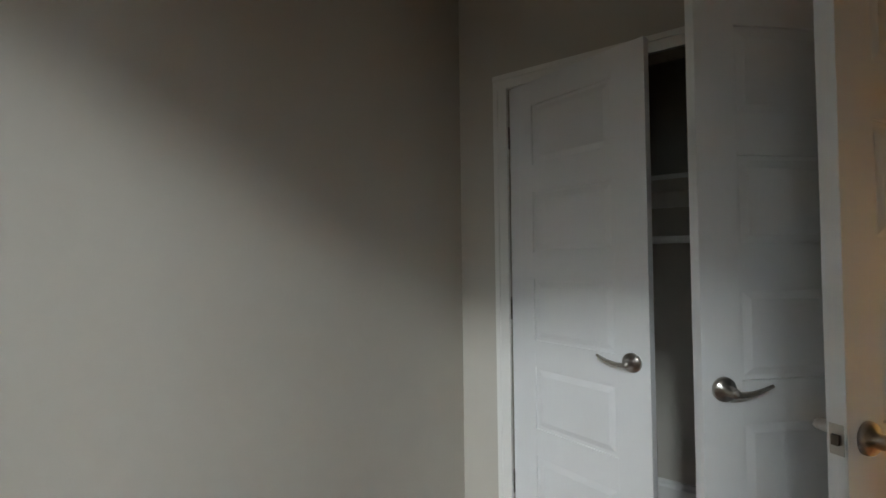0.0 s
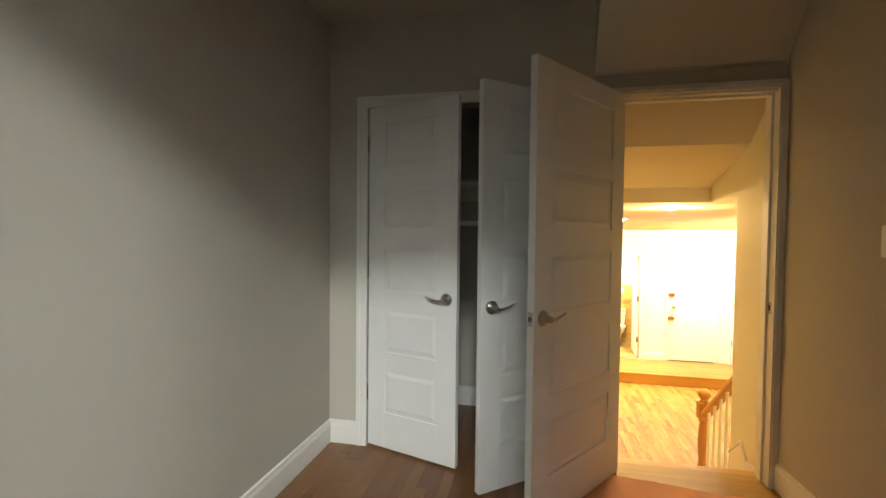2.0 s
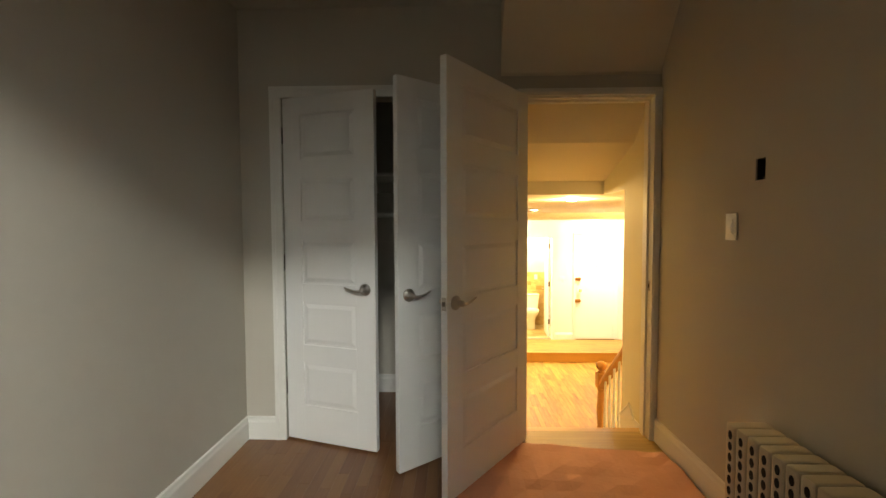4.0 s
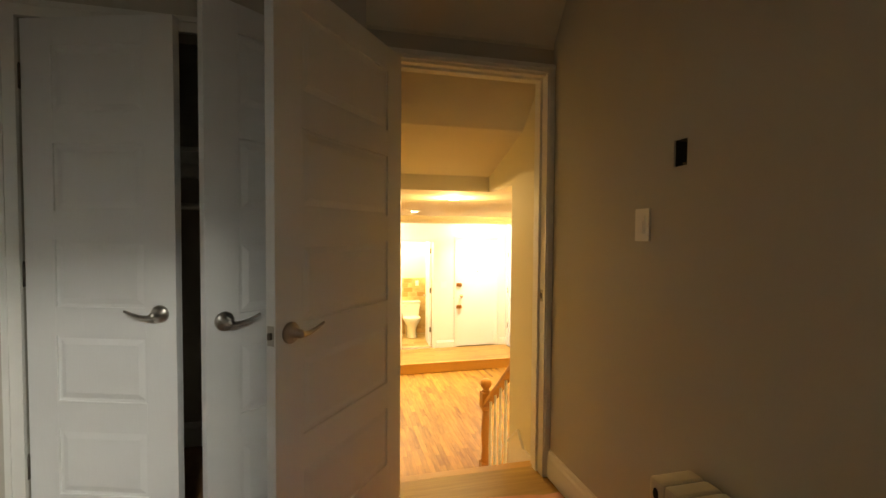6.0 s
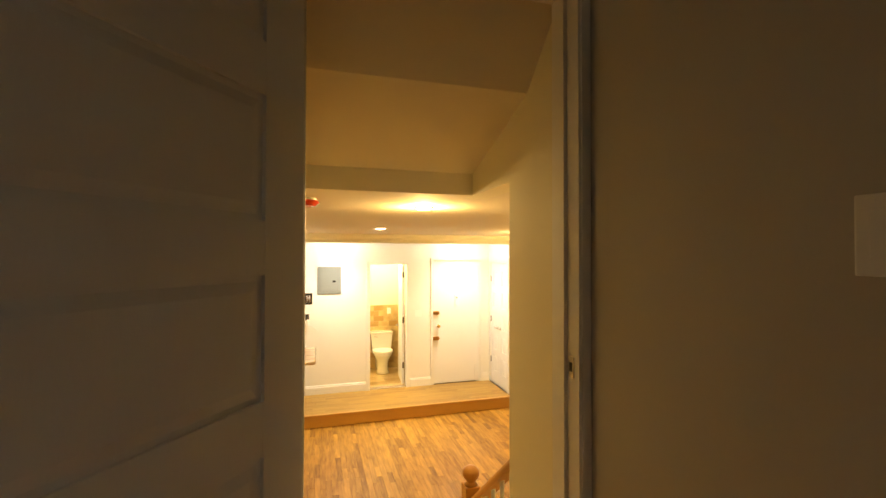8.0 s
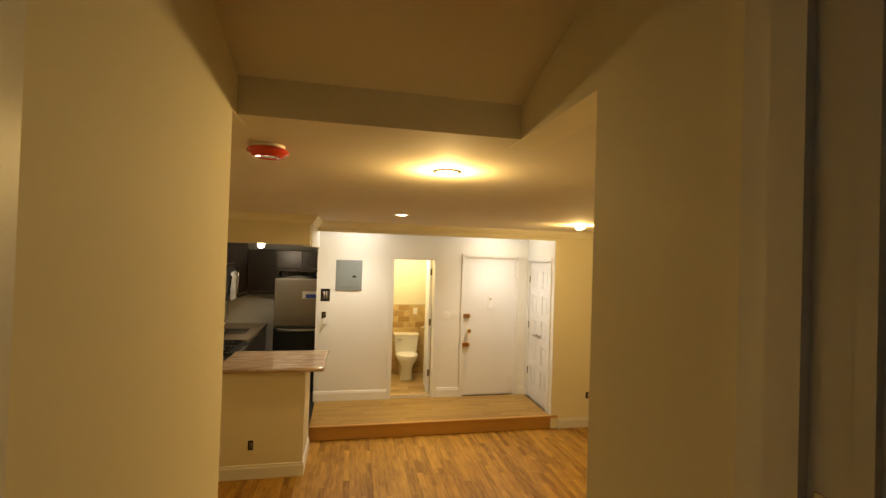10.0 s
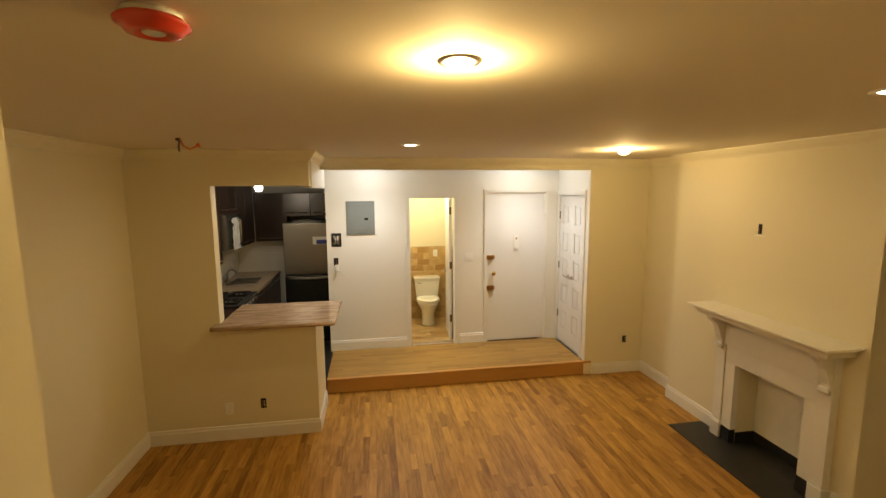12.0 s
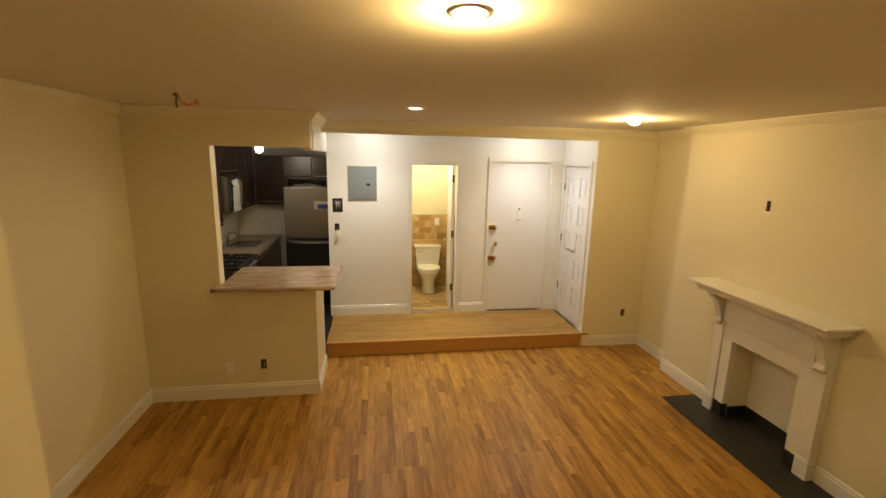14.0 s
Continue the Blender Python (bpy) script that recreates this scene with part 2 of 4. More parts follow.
def part(name, shape, mat, parent=None, label="", m=None):
    ob = new(name, shape.mesh(name, mat))
    if m:
        ob.matrix_basis = m
    if parent:
        ob.parent = parent
    if label:
        ob["label"] = label
    return ob


def thing(name, label, category, m=None, group="", kind=""):
    ob = new(name)
    if m:
        ob.matrix_basis = m
    return tagged(ob, label, category, group, kind)


def struct(name, shape, mat, label, category="wall"):
    return tagged(part(name, shape, mat), label, category, kind="structure")


S = Shape

# ---- structure: bedroom ----
struct("wall_bedroom_left", S().box(-0.74, -1.07, -0.3, -0.62, 2.80, 2.7), WALL_BED, "pale painted bedroom side wall", "wall")
hy0, hy1, hz0, hz1 = 1.180, 1.236, 1.464, 1.550
right = S().box(1.855, -1.07, -0.3, 1.975, hy0, 3.3).box(1.855, hy1, -0.3, 1.975, 2.06, 3.3)
right.box(1.855, hy0, -0.3, 1.975, hy1, hz0).box(1.855, hy0, hz1, 1.975, hy1, 3.3)
struct("wall_bedroom_right", right, WALL_BED, "painted bedroom side wall with a cut box hole", "wall")
closet = S().box(-0.62, 2.02, -0.3, -0.372, 2.12, 2.7).box(-0.372, 2.02, 2.045, 0.842, 2.12, 2.7).box(0.842, 2.02, -0.3, 0.92, 2.12, 2.7)
struct("wall_closet_front", closet, WALL_BED, "painted closet wall round a double door opening", "wall")
struct("wall_closet_back", S().box(-0.62, 2.80, -0.3, 1.02, 2.90, 2.7).box(0.92, 2.12, -0.3, 1.02, 2.80, 2.7), WALL_BED, "pale wall inside the closet", "wall")
doorwall = S().box(0.92, 2.06, -0.3, 1.058, 2.18, 2.17).box(1.058, 2.06, 2.052, 1.83, 2.18, 2.17).box(1.83, 2.06, -0.3, 1.90, 2.18, 2.17)
struct("wall_bedroom_door", doorwall, WALL_BED, "painted wall round the bedroom doorway", "wall")
back = S().box(-0.74, -1.07, -0.3, -0.25, -0.95, 2.7).box(0.85, -1.07, -0.3, 1.975, -0.95, 3.3)
back.box(-0.25, -1.07, -0.3, 0.85, -0.95, 1.20).box(-0.25, -1.07, 2.48, 0.85, -0.95, 2.7)
struct("wall_bedroom_window", back, WALL_BED, "painted bedroom wall with a window", "wall")
struct("ceiling_bedroom", S().box(-0.74, -1.07, BED_CEIL, 0.92, 2.9, BED_CEIL + 0.1).box(0.92, -1.07, BED_CEIL, 1.975, 1.0, BED_CEIL + 0.1)
       .box(0.82, 1.0, BED_CEIL + 0.1, 0.92, 2.3, 3.3).box(0.82, 0.9, 3.2, 1.975, 2.3, 3.3).box(0.92, 0.9, BED_CEIL + 0.1, 1.975, 1.0, 3.2), WALL_BED, "painted bedroom ceiling", "ceiling")
# the sloping underside of a stair over the door and the steps
soffit = [(3.01, CEIL), (3.01, 1.655), (2.42, 1.847), (2.12, 2.145), (2.066, 2.19), (1.85, 2.497), (1.40, 3.14), (1.60, 3.2), (2.6, 2.1), (3.11, 1.9), (3.11, CEIL)]
struct("ceiling_stair_slope", S().prism(soffit, 0.92, 1.8555), CEILING, "sloping painted ceiling over the steps", "ceiling")

# ---- structure: steps hall and living room ----
struct("wall_hall_left", S().box(0.94, 2.18, -1.3, 1.035, 2.97, 1.9).box(-0.62, 2.87, -1.3, 0.94, 2.97, 1.9).box(0.94, 2.97, CEIL - 0.0015, 1.035, 3.11, 1.9), WALL, "cream wall beside the steps", "wall")
struct("wall_hall_right", S().box(1.85, 2.18, -1.3, 1.97, 2.572, 2.3).box(1.855, 2.572, CEIL - 0.002, 1.97, 3.11, 2.0).box(1.97, 2.48, -1.3, 4.9, 2.60, 1.7), WALL, "cream wall beside the steps", "wall")
struct("wall_living_left", S().box(-0.72, 2.97, -1.3, -0.60, 6.45, 1.7), WALL, "cream living room side wall", "wall")
struct("ceiling_living", S().box(-0.72, 2.972, CEIL, 1.030, 6.55, CEIL + 0.12).box(1.030, 3.112, CEIL, 1.035, 6.55, CEIL + 0.12).box(1.035, 3.11, CEIL, 1.86, 7.3, CEIL + 0.12).box(1.86, 2.5, CEIL, 4.97, 7.3, CEIL + 0.12).box(0.85, 6.55, CEIL, 1.035, 7.3, CEIL + 0.12), CEILING, "cream living room ceiling", "ceiling")
kfront = S().box(-0.72, 6.45, -1.3, 0.085, 6.57, 1.7).box(0.085, 6.45, -1.3, 0.925, 6.57, -0.045).box(0.085, 6.45, 1.24, 0.925, 6.57, CEIL)
kfront.box(0.80, 6.57, -1.3, 0.925, 7.05, -0.045)
struct("wall_kitchen_front", kfront, WALL, "cream half wall with a kitchen pass-through", "wall")
struct("beam_kitchen", S().box(0.84, 6.57, 1.225, 0.935, 7.66, CEIL), WALL_WHITE, "white beam between kitchen and entry", "beam")
struct("beam_entry", S().box(0.935, 7.253, 1.424, 4.075, 7.36, CEIL + 0.1), WALL, "cream dropped beam before the entry", "beam")
struct("ceiling_entry", S().box(0.70, 7.36, 1.49, 4.2, 8.3, 1.6), WALL_WHITE, "white entry ceiling", "ceiling")
far = S().box(0.88, 8.175, -1.3, 1.975, 8.295, 1.6).box(1.975, 8.175, 1.09, 2.585, 8.295, 1.6).box(2.585, 8.175, -1.3, 3.045, 8.295, 1.6)
far.box(3.045, 8.175, 1.16, 3.90, 8.295, 1.6).box(3.90, 8.175, -1.3, 4.195, 8.295, 1.6).box(3.045, 8.25, -1.3, 3.90, 8.295, 1.16)
struct("wall_entry", far, WALL_WHITE, "white entry wall with two doorways", "wall")
struct("wall_entry_right", S().box(4.075, 7.253, -1.3, 4.195, 7.40, 1.6).box(4.075, 7.40, 1.12, 4.195, 8.10, 1.6).box(4.075, 8.10, -1.3, 4.195, 8.175, 1.6).box(4.15, 7.4, -1.3, 4.195, 8.1, 1.12), WALL_WHITE, "white entry side wall with a closet door", "wall")
struct("wall_living_end", S().box(4.195, 7.253, -1.3, 4.97, 7.37, 1.7).box(4.0795, 7.2475, -1.3, 4.1955, 7.2525, CEIL), WALL, "cream living room end wall", "wall")
oy0, oy1, oz = 4.96, 5.60, -0.385
breast = S().box(4.72, 2.6, -1.3, 4.97, oy0, CEIL + 0.1).box(4.72, oy1, -1.3, 4.97, 6.53, CEIL + 0.1).box(4.72, oy0, oz, 4.97, oy1, CEIL + 0.1).box(4.92, oy0, -1.3, 4.97, oy1, oz).box(4.85, 6.53, -1.3, 4.97, 7.253, 1.7)
struct("wall_chimney", breast, WALL, "cream chimney wall with a fireplace niche", "wall")

# bathroom and kitchen shells
struct("wall_bath", S().box(1.62, 8.295, -1.3, 1.70, 9.6, 1.6).box(2.80, 8.295, -1.3, 2.90, 9.6, 1.6).box(1.62, 9.50, -1.3, 2.90, 9.6, 1.6), WALL, "cream bathroom walls", "wall")
struct("ceiling_bath", S().box(1.62, 8.175, 1.5, 2.90, 9.6, 1.6), CEILING, "cream bathroom ceiling", "ceiling")
struct("wall_kitchen", S().box(-0.72, 6.57, -1.3, -0.60, 9.55, 1.7).box(-0.72, 9.45, -1.3, 1.6, 9.55, 1.7).box(1.0, 8.295, -1.3, 1.1, 9.45, 1.7), WALL_WHITE, "off-white kitchen walls", "wall")
struct("ceiling_kitchen", S().box(-0.72, 6.57, 1.345, 0.84, 7.36, 1.6).box(-0.72, 7.36, 1.345, 0.70, 9.55, 1.6).box(0.70, 8.295, 1.345, 1.1, 9.55, 1.6), CEILING, "off-white kitchen ceiling", "ceiling")
struct("floor_kitchen", S().box(-0.6, 6.57, -1.3, 0.90, 9.45, -0.965), SLATE, "black kitchen floor", "floor")

# ---- floors ----
living_floor = struct("floor_living", S().box(-0.6, 2.6, FLOOR - 0.2, 4.85, 7.3, FLOOR - 0.004), GAP, "oak strip floor of the living room", "floor")
bed_floor = struct("floor_bedroom", S().box(-0.62, -0.95, -0.2, 1.855, 2.06, -0.004).box(-0.62, 2.06, -0.2, 0.92, 2.80, -0.004), GAP, "dark oak strip floor of the bedroom", "floor")

# ---- platform ----
plat = struct("platform_entry", S().box(0.912, 7.285, -1.3, 4.075, 8.175, PLAT - 0.004), GAP, "raised oak platform at the entry", "step")
part("riser", S().box(0.912, 7.262, FLOOR, 4.17, 7.285, PLAT - 0.03), OAK_PLAIN, plat, "oak riser board")
part("nosing", S().box(0.912, 7.240, PLAT - 0.030, 4.17, 7.292, PLAT, 0.008), OAK_PLAIN, plat, "rounded oak edge")


# ---- mouldings ----
base = lambda z: [(0, z), (0.016, z), (0.016, z + 0.105), (0.011, z + 0.118), (0.009, z + 0.135), (0, z + 0.14)]
crown = [(0, CEIL), (0, CEIL - 0.085), (0.012, CEIL - 0.085), (0.016, CEIL - 0.07), (0.045, CEIL - 0.04), (0.06, CEIL - 0.014), (0.07, CEIL - 0.012), (0.07, CEIL)]


def moulding(name, line, profile, label, mat=TRIM):
    return struct(name, S().sweep(line, profile), mat, label, "trim")


BB, CR = "white painted baseboard", "cream painted crown moulding"
moulding("baseboard_bedroom_left", [(-0.432, 2.02), (-0.62, 2.02), (-0.62, -0.95)], base(0), BB)
moulding("baseboard_bedroom_right", [(1.855, -0.95), (1.855, 2.04)], base(0), BB)
moulding("baseboard_closet", [(0.92, 2.80), (-0.62, 2.80)], base(0), BB)
moulding("baseboard_living_left", [(0.925, 7.05), (0.925, 6.45), (-0.60, 6.45), (-0.60, 2.97)], base(FLOOR), BB)
moulding("baseboard_living_right", [(4.72, 5.80), (4.72, 6.53), (4.85, 6.53), (4.85, 7.2475), (4.172, 7.2475)], base(FLOOR), BB)
moulding("baseboard_living_near", [(4.72, 2.6), (4.72, 4.745)], base(FLOOR), BB)
moulding("baseboard_entry_left", [(1.912, 8.175), (0.88, 8.175)], base(PLAT), BB)
moulding("baseboard_entry_middle", [(3.0, 8.175), (2.652, 8.175)], base(PLAT), BB)
moulding("baseboard_entry_right", [(4.075, 8.172), (3.945, 8.172)], base(PLAT), BB)
moulding("crown_left", [(0.935, 7.24), (0.935, 6.45), (-0.60, 6.45), (-0.60, 2.97)], crown, CR, CROWN)
moulding("crown_right", [(4.72, 2.6), (4.72, 6.53), (4.85, 6.53), (4.85, 7.2475), (0.95, 7.2475)], crown, CR, CROWN)


def casing(name, x0, x1, z0, z1, y, w, label, t=0.018):
    """Three boards round an opening in a wall that faces -y."""
    ob = tagged(new(name), label, "trim", kind="structure")
    for a, b in ((x0 - w, x0), (x1, x1 + w)):
        part("casing_side", S().box(a, y - t, z0, b, y + 0.001, z1).box(a + 0.008, y - t - 0.005, z0, a + 0.024, y - t, z1), TRIM, ob)
    part("casing_head", S().box(x0 - w, y - t, z1, x1 + w, y + 0.001, z1 + w).box(x0 - w, y - t - 0.005, z1 + w - 0.024, x1 + w, y - t, z1 + w - 0.008), TRIM, ob)
    return ob


casing("casing_closet", -0.372, 0.842, 0, 2.045, 2.02, 0.065, "white painted casing round the closet doors")
jamb = casing("casing_bedroom_door", 1.058, 1.815, 0, 2.052, 2.06, 0.04, "white painted casing round the bedroom doorway")
part("jamb_side", S().box(1.815, 2.0605, 0, 1.8305, 2.185, 2.052).box(1.803, 2.10, 0, 1.815, 2.14, 2.04), TRIM, jamb)
part("jamb_side", S().box(1.0575, 2.0605, 0, 1.07, 2.185, 2.052).box(1.07, 2.10, 0, 1.08, 2.14, 2.04), TRIM, jamb)
part("jamb_head", S().box(1.07, 2.0605, 2.04, 1.815, 2.185, 2.0525).box(1.08, 2.10, 2.028, 1.803, 2.14, 2.04), TRIM, jamb)
strike = part("strike_plate", S().box(1.8125, 2.066, 0.90, 1.8152, 2.092, 0.96, 0.001), NICKEL, jamb, "satin nickel strike plate")
# The hole's shade is a black sliver laid on the solid plate.
part("latch_hole_shade", S().box(1.8115, 2.072, 0.917, 1.8127, 2.086, 0.943), BLACK, strike)
casing("casing_bath", 1.975, 2.585, PLAT, 1.09, 8.175, 0.062, "white painted casing round the bathroom doorway")
casing("casing_entry_door", 3.045, 3.90, PLAT, 1.16, 8.175, 0.045, "white painted frame round the entry door")

# ---- doors ----


def lever(parent, x, y, z, out, way, mat=NICKEL):
    """A lever handle on a face at y that looks along out (-1 or 1); the lever points along way."""
    turn = pose(x, y, z, -90 * out, 0, 0)
    h = part("door_handle", S().turned([(0.034, 0), (0.034, 0.006), (0.030, 0.012), (0.016, 0.016), (0.013, 0.045), (0.010, 0.052)], 24, turn), mat, parent, "satin nickel lever handle")
    pts, rad = [], []
    for k in range(11):
        u = k / 10
        pts.append((x + way * (0.118 * u - 0.008), y + out * (0.045 - 0.012 * math.sin(u * 3.0)), z - 0.012 * math.sin(u * math.pi * 0.9) + 0.020 * u * u))
        rad.append(0.0125 - 0.007 * u)
    part("lever", S().tube(pts, rad, 10, 0.8), mat, h)
    return h


def panel_door(name, w, label, m, side, t=0.035, handle_way=-1, both=False, bottom=0.012, h=2.03):
    """A five-panel door hinged at its origin along +x; side: the way the outer face looks along y."""
    ob = thing(name, label, "door", m)
    y0, y1 = (0, t) if side < 0 else (-t, 0)
    st = 0.12
    rows = [(0.225 + 0.365 * k, 0.48 + 0.365 * k) for k in range(5)]
    edges = [bottom] + [z for r in rows for z in r] + [bottom + h]
    for a, b in ((0.0, st), (w - st, w)):
        part("stile", S().box(a, y0, bottom, b, y1, bottom + h, 0.002), DOOR, ob)
    for k in range(0, len(edges), 2):
        part("rail", S().box(st, y0 + 0.0006, edges[k], w - st, y1 - 0.0006, edges[k + 1]), DOOR, ob)
    for z0, z1 in rows:
        p = S().box(st, y0 + 0.0085, z0, w - st, y1 - 0.0085, z1)
        for yf, d in ((y0, 1), (y1, -1)):
            o = [(st + 0.012, z0 + 0.012), (w - st - 0.012, z0 + 0.012), (w - st - 0.012, z1 - 0.012), (st + 0.012, z1 - 0.012)]
            i = [(st + 0.034, z0 + 0.034), (w - st - 0.034, z0 + 0.034), (w - st - 0.034, z1 - 0.034), (st + 0.034, z1 - 0.034)]
            vs = [(x, yf + d * 0.0085, z) for x, z in o] + [(x, yf + d * 0.002, z) for x, z in i]
            p.add(vs, [(4, 5, 6, 7)] + [(k, (k + 1) % 4, 4 + (k + 1) % 4, 4 + k) for k in range(4)])
        part("panel", p, DOOR, ob)
    yh = (y0 if side < 0 else y1) if not both else (y1 if side < 0 else y0)
    for z in (0.28, 1.03, 1.78):
        hg = part("hinge", S().turned([(0.007, 0), (0.007, 0.09)], 10, pose(-0.006, yh, z)), DARK_METAL, ob, "dark metal hinge")
        part("hinge_pin", S().turned([(0.005, 0), (0.004, 0.008)], 8, pose(-0.006, yh, z + 0.09)), DARK_METAL, hg)
    lever(ob, w - 0.062, y0 if side < 0 else y1, 0.935, side, handle_way)
    if both:
        lever(ob, w - 0.062, y1 if side < 0 else y0, 0.935, -side, handle_way)
        lp = part("latch_plate", S().box(w - 0.0005, (y0 + y1) / 2 - 0.012, 0.905, w + 0.0015, (y0 + y1) / 2 + 0.012, 0.965), NICKEL, ob, "satin nickel latch plate")
        part("latch_bolt", S().box(w + 0.0015, (y0 + y1) / 2 - 0.006, 0.925, w + 0.009, (y0 + y1) / 2 + 0.006, 0.945), DARK_METAL, lp)
    return ob


panel_door("closet_door", 0.600, "white five-panel closet door standing slightly ajar", pose(-0.366, 2.022, 0, 0, 0, -17.2), -1)
panel_door("closet_door", 0.612, "white five-panel closet door standing half open", pose(0.836, 2.02, 0, 0, 0, 219.6), 1)
panel_door("bedroom_door", 0.782, "white five-panel bedroom door standing wide open", pose(1.078, 2.020, 0, 0, 0, -126.2), 1, both=True)

# closet shelf and pole
cs = thing("closet_shelf", "white painted shelf with a hanging pole inside the closet", "shelf")
part("board", S().box(-0.619, 2.35, 1.63, 0.919, 2.799, 1.65), TRIM, cs)
part("cleat", S().box(-0.619, 2.78, 1.55, 0.919, 2.799, 1.629), TRIM, cs)
part("pole", S().tube([(-0.619, 2.40, 1.37), (0.919, 2.40, 1.37)], 0.016, 12), TRIM, cs, "white hanging pole")

# ---- bedroom things ----
sp = thing("floor_paper", "reddish building paper laid on the floor by the doorway", "floor covering")
g, n, k = S(), 16, 14
vs = [(0.62 + 1.205 * i / n, 0.9 + (1.15 - 0.17 * i / n) * j / k, 0.004 + 0.018 * abs(noise.noise((i * 0.55 + j * 0.35, j * 0.8 - i * 0.2, 3))) + 0.022 * max(0, i - n + 1) * (0.6 + 0.4 * math.sin(j * 1.3))) for j in range(k + 1) for i in range(n + 1)]
g.add(vs, [(j * (n + 1) + i, j * (n + 1) + i + 1, (j + 1) * (n + 1) + i + 1, (j + 1) * (n + 1) + i) for j in range(k) for i in range(n)])
part("sheet", g, PAPER, sp)


def wall_plate(label, m, kind="rocker"):
    """A switch plate in the local xz plane that looks along -y."""
    ob = thing("light_switch", label, "switch", m)
    part("plate", S().box(-0.037, -0.006, -0.058, 0.037, 0, 0.058, 0.003), PLASTIC, ob)
    rk = part("rocker", S().box(-0.017, -0.009, -0.034, 0.017, -0.005, 0.034, 0.0015), PLASTIC, ob)
    part("dimmer", S().box(0.006, -0.012, -0.028, 0.011, -0.0085, 0.012), PLASTIC, rk)
    return ob


wall_plate("white rocker light switch on the bedroom wall", pose(1.855, 1.374, 1.280, 0, 0, -90))


def hollow_box(name, label, m, w, h, wires=0):
    """An empty electrical box on a wall facing -y, its shaded inside painted black."""
    ob = thing(name, label, "electrical box", m)
    t = 0.003
    part("rim", S().box(-w / 2, -0.002, -h / 2, -w / 2 + t, 0.004, h / 2).box(w / 2 - t, -0.002, -h / 2, w / 2, 0.004, h / 2)
         .box(-w / 2 + t, -0.002, -h / 2, w / 2 - t, 0.004, -h / 2 + t).box(-w / 2 + t, -0.002, h / 2 - t, w / 2 - t, 0.004, h / 2), DARK_METAL, ob)
    # Thin black plate stands for the shade inside; no recess is cut.
    part("hollow_shade", S().box(-w / 2 + t, -0.001, -h / 2 + t, w / 2 - t, 0.003, h / 2 - t), BLACK, ob)
    for k in range(wires):
        u = (k + 0.5) / wires - 0.5
        part("wire", S().tube([(u * w * 0.7, -0.002, h * 0.3), (u * w * 0.5 + 0.006, -0.016, 0.0), (u * w * 0.8, -0.004, -h * 0.32)], 0.004, 6), LABEL if k % 2 else BRASS, ob)
    return ob


deep = thing("wall_box", "empty dark electrical box in the bedroom wall", "electrical box")
part("box_back", S().box(1.925, 1.160, 1.457, 1.93, 1.23, 1.565), BLACK, deep)
part("box_side", S().box(1.862, hy0 - 0.001, hz0 - 0.001, 1.925, hy0 + 0.002, hz1).box(1.862, hy1 - 0.002, hz0, 1.925, hy1 + 0.001, hz1).box(1.862, hy0, hz0 - 0.001, 1.925, hy1, hz0 + 0.002).box(1.862, hy0, hz1 - 0.002, 1.925, hy1, hz1 + 0.001), BLACK, deep)
part("cable", S().tube([(1.924, 1.18, 1.48), (1.90, 1.20, 1.475), (1.87, 1.21, 1.472)], 0.005, 6), DARK_METAL, deep)


def radiator():
    """A low cast radiator of many sections along the wall."""
    ob = thing("radiator", "cream painted cast-iron radiator against the bedroom wall", "radiator")
    for i in range(16):
        y1 = 1.115 - i * 0.060
        y0 = y1 - 0.0575
        sec = part("section", S().box(1.690, y0, 0.06, 1.835, y1, 0.535, 0.010), RADIATOR, ob)
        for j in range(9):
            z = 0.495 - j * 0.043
            # Openings are flat black ovals on the face, their inner shade painted.
            part("slot_shade", S().prism([((y0 + y1) / 2 + 0.0105 * math.cos(a), z + 0.017 * math.sin(a)) for a in np.linspace(0, 2 * math.pi, 13)[:-1]], 1.6885, 1.691), BLACK, sec)
    for y in (1.085, 0.23):
        part("foot", S().box(1.71, y - 0.025, 0, 1.82, y + 0.02, 0.065, 0.006), RADIATOR, ob)
    return ob


radiator()

# window behind
win = tagged(new("window_1"), "white framed bedroom window", "window", kind="structure")
for b in ((-0.25, 1.20, -0.22, 2.48), (0.82, 1.20, 0.85, 2.48), (-0.22, 1.20, 0.82, 1.24), (-0.22, 2.455, 0.82, 2.48)):
    part("window_frame", S().box(b[0], -1.05, b[1], b[2], -0.99, b[3]), TRIM, win)
pane = part("pane", S().box(-0.22, -1.022, 1.24, 0.82, -1.018, 2.455), GLASS, win)
pane.visible_shadow = False

# ---- steps with rail ----
stairs = thing("stairs", "short straight flight of oak steps down to the living room", "stairs")
RISE, GO, TOP = -FLOOR / 6, 0.215, 2.19
part("landing_tread", S().box(1.036, 2.186, -0.035, 1.849, 2.205, 0.001).box(1.071, 2.1525, -0.03, 1.814, 2.186, 0.001), OAK_PLAIN, stairs, "light oak landing edge")
for k in range(8):
    y = 1.683 + 0.0585 * k
    part("landing_board", S().box(1.071, y, -0.003, 1.8145 if y > 2.0 else 1.838, y + 0.058, 0.0015), OAK_X, stairs)
for k in range(1, 6):
    y0 = TOP + GO * (k - 1)
    wide = 1.849 if y0 + GO < 2.62 else 1.95
    part("tread", S().box(1.036, max(y0 - 0.0, 2.601 if wide > 1.9 else 0), -RISE * k - 0.03, wide, y0 + GO + 0.025, -RISE * k, 0.006), OAK_PLAIN, stairs)
for k in range(0, 6):
    y = TOP + GO * k
    wide = 1.849 if y < 2.602 else 1.935
    part("riser", S().box(1.036, y - 0.012, -RISE * (k + 1), wide, y + 0.002, -RISE * k - 0.031), TRIM, stairs)
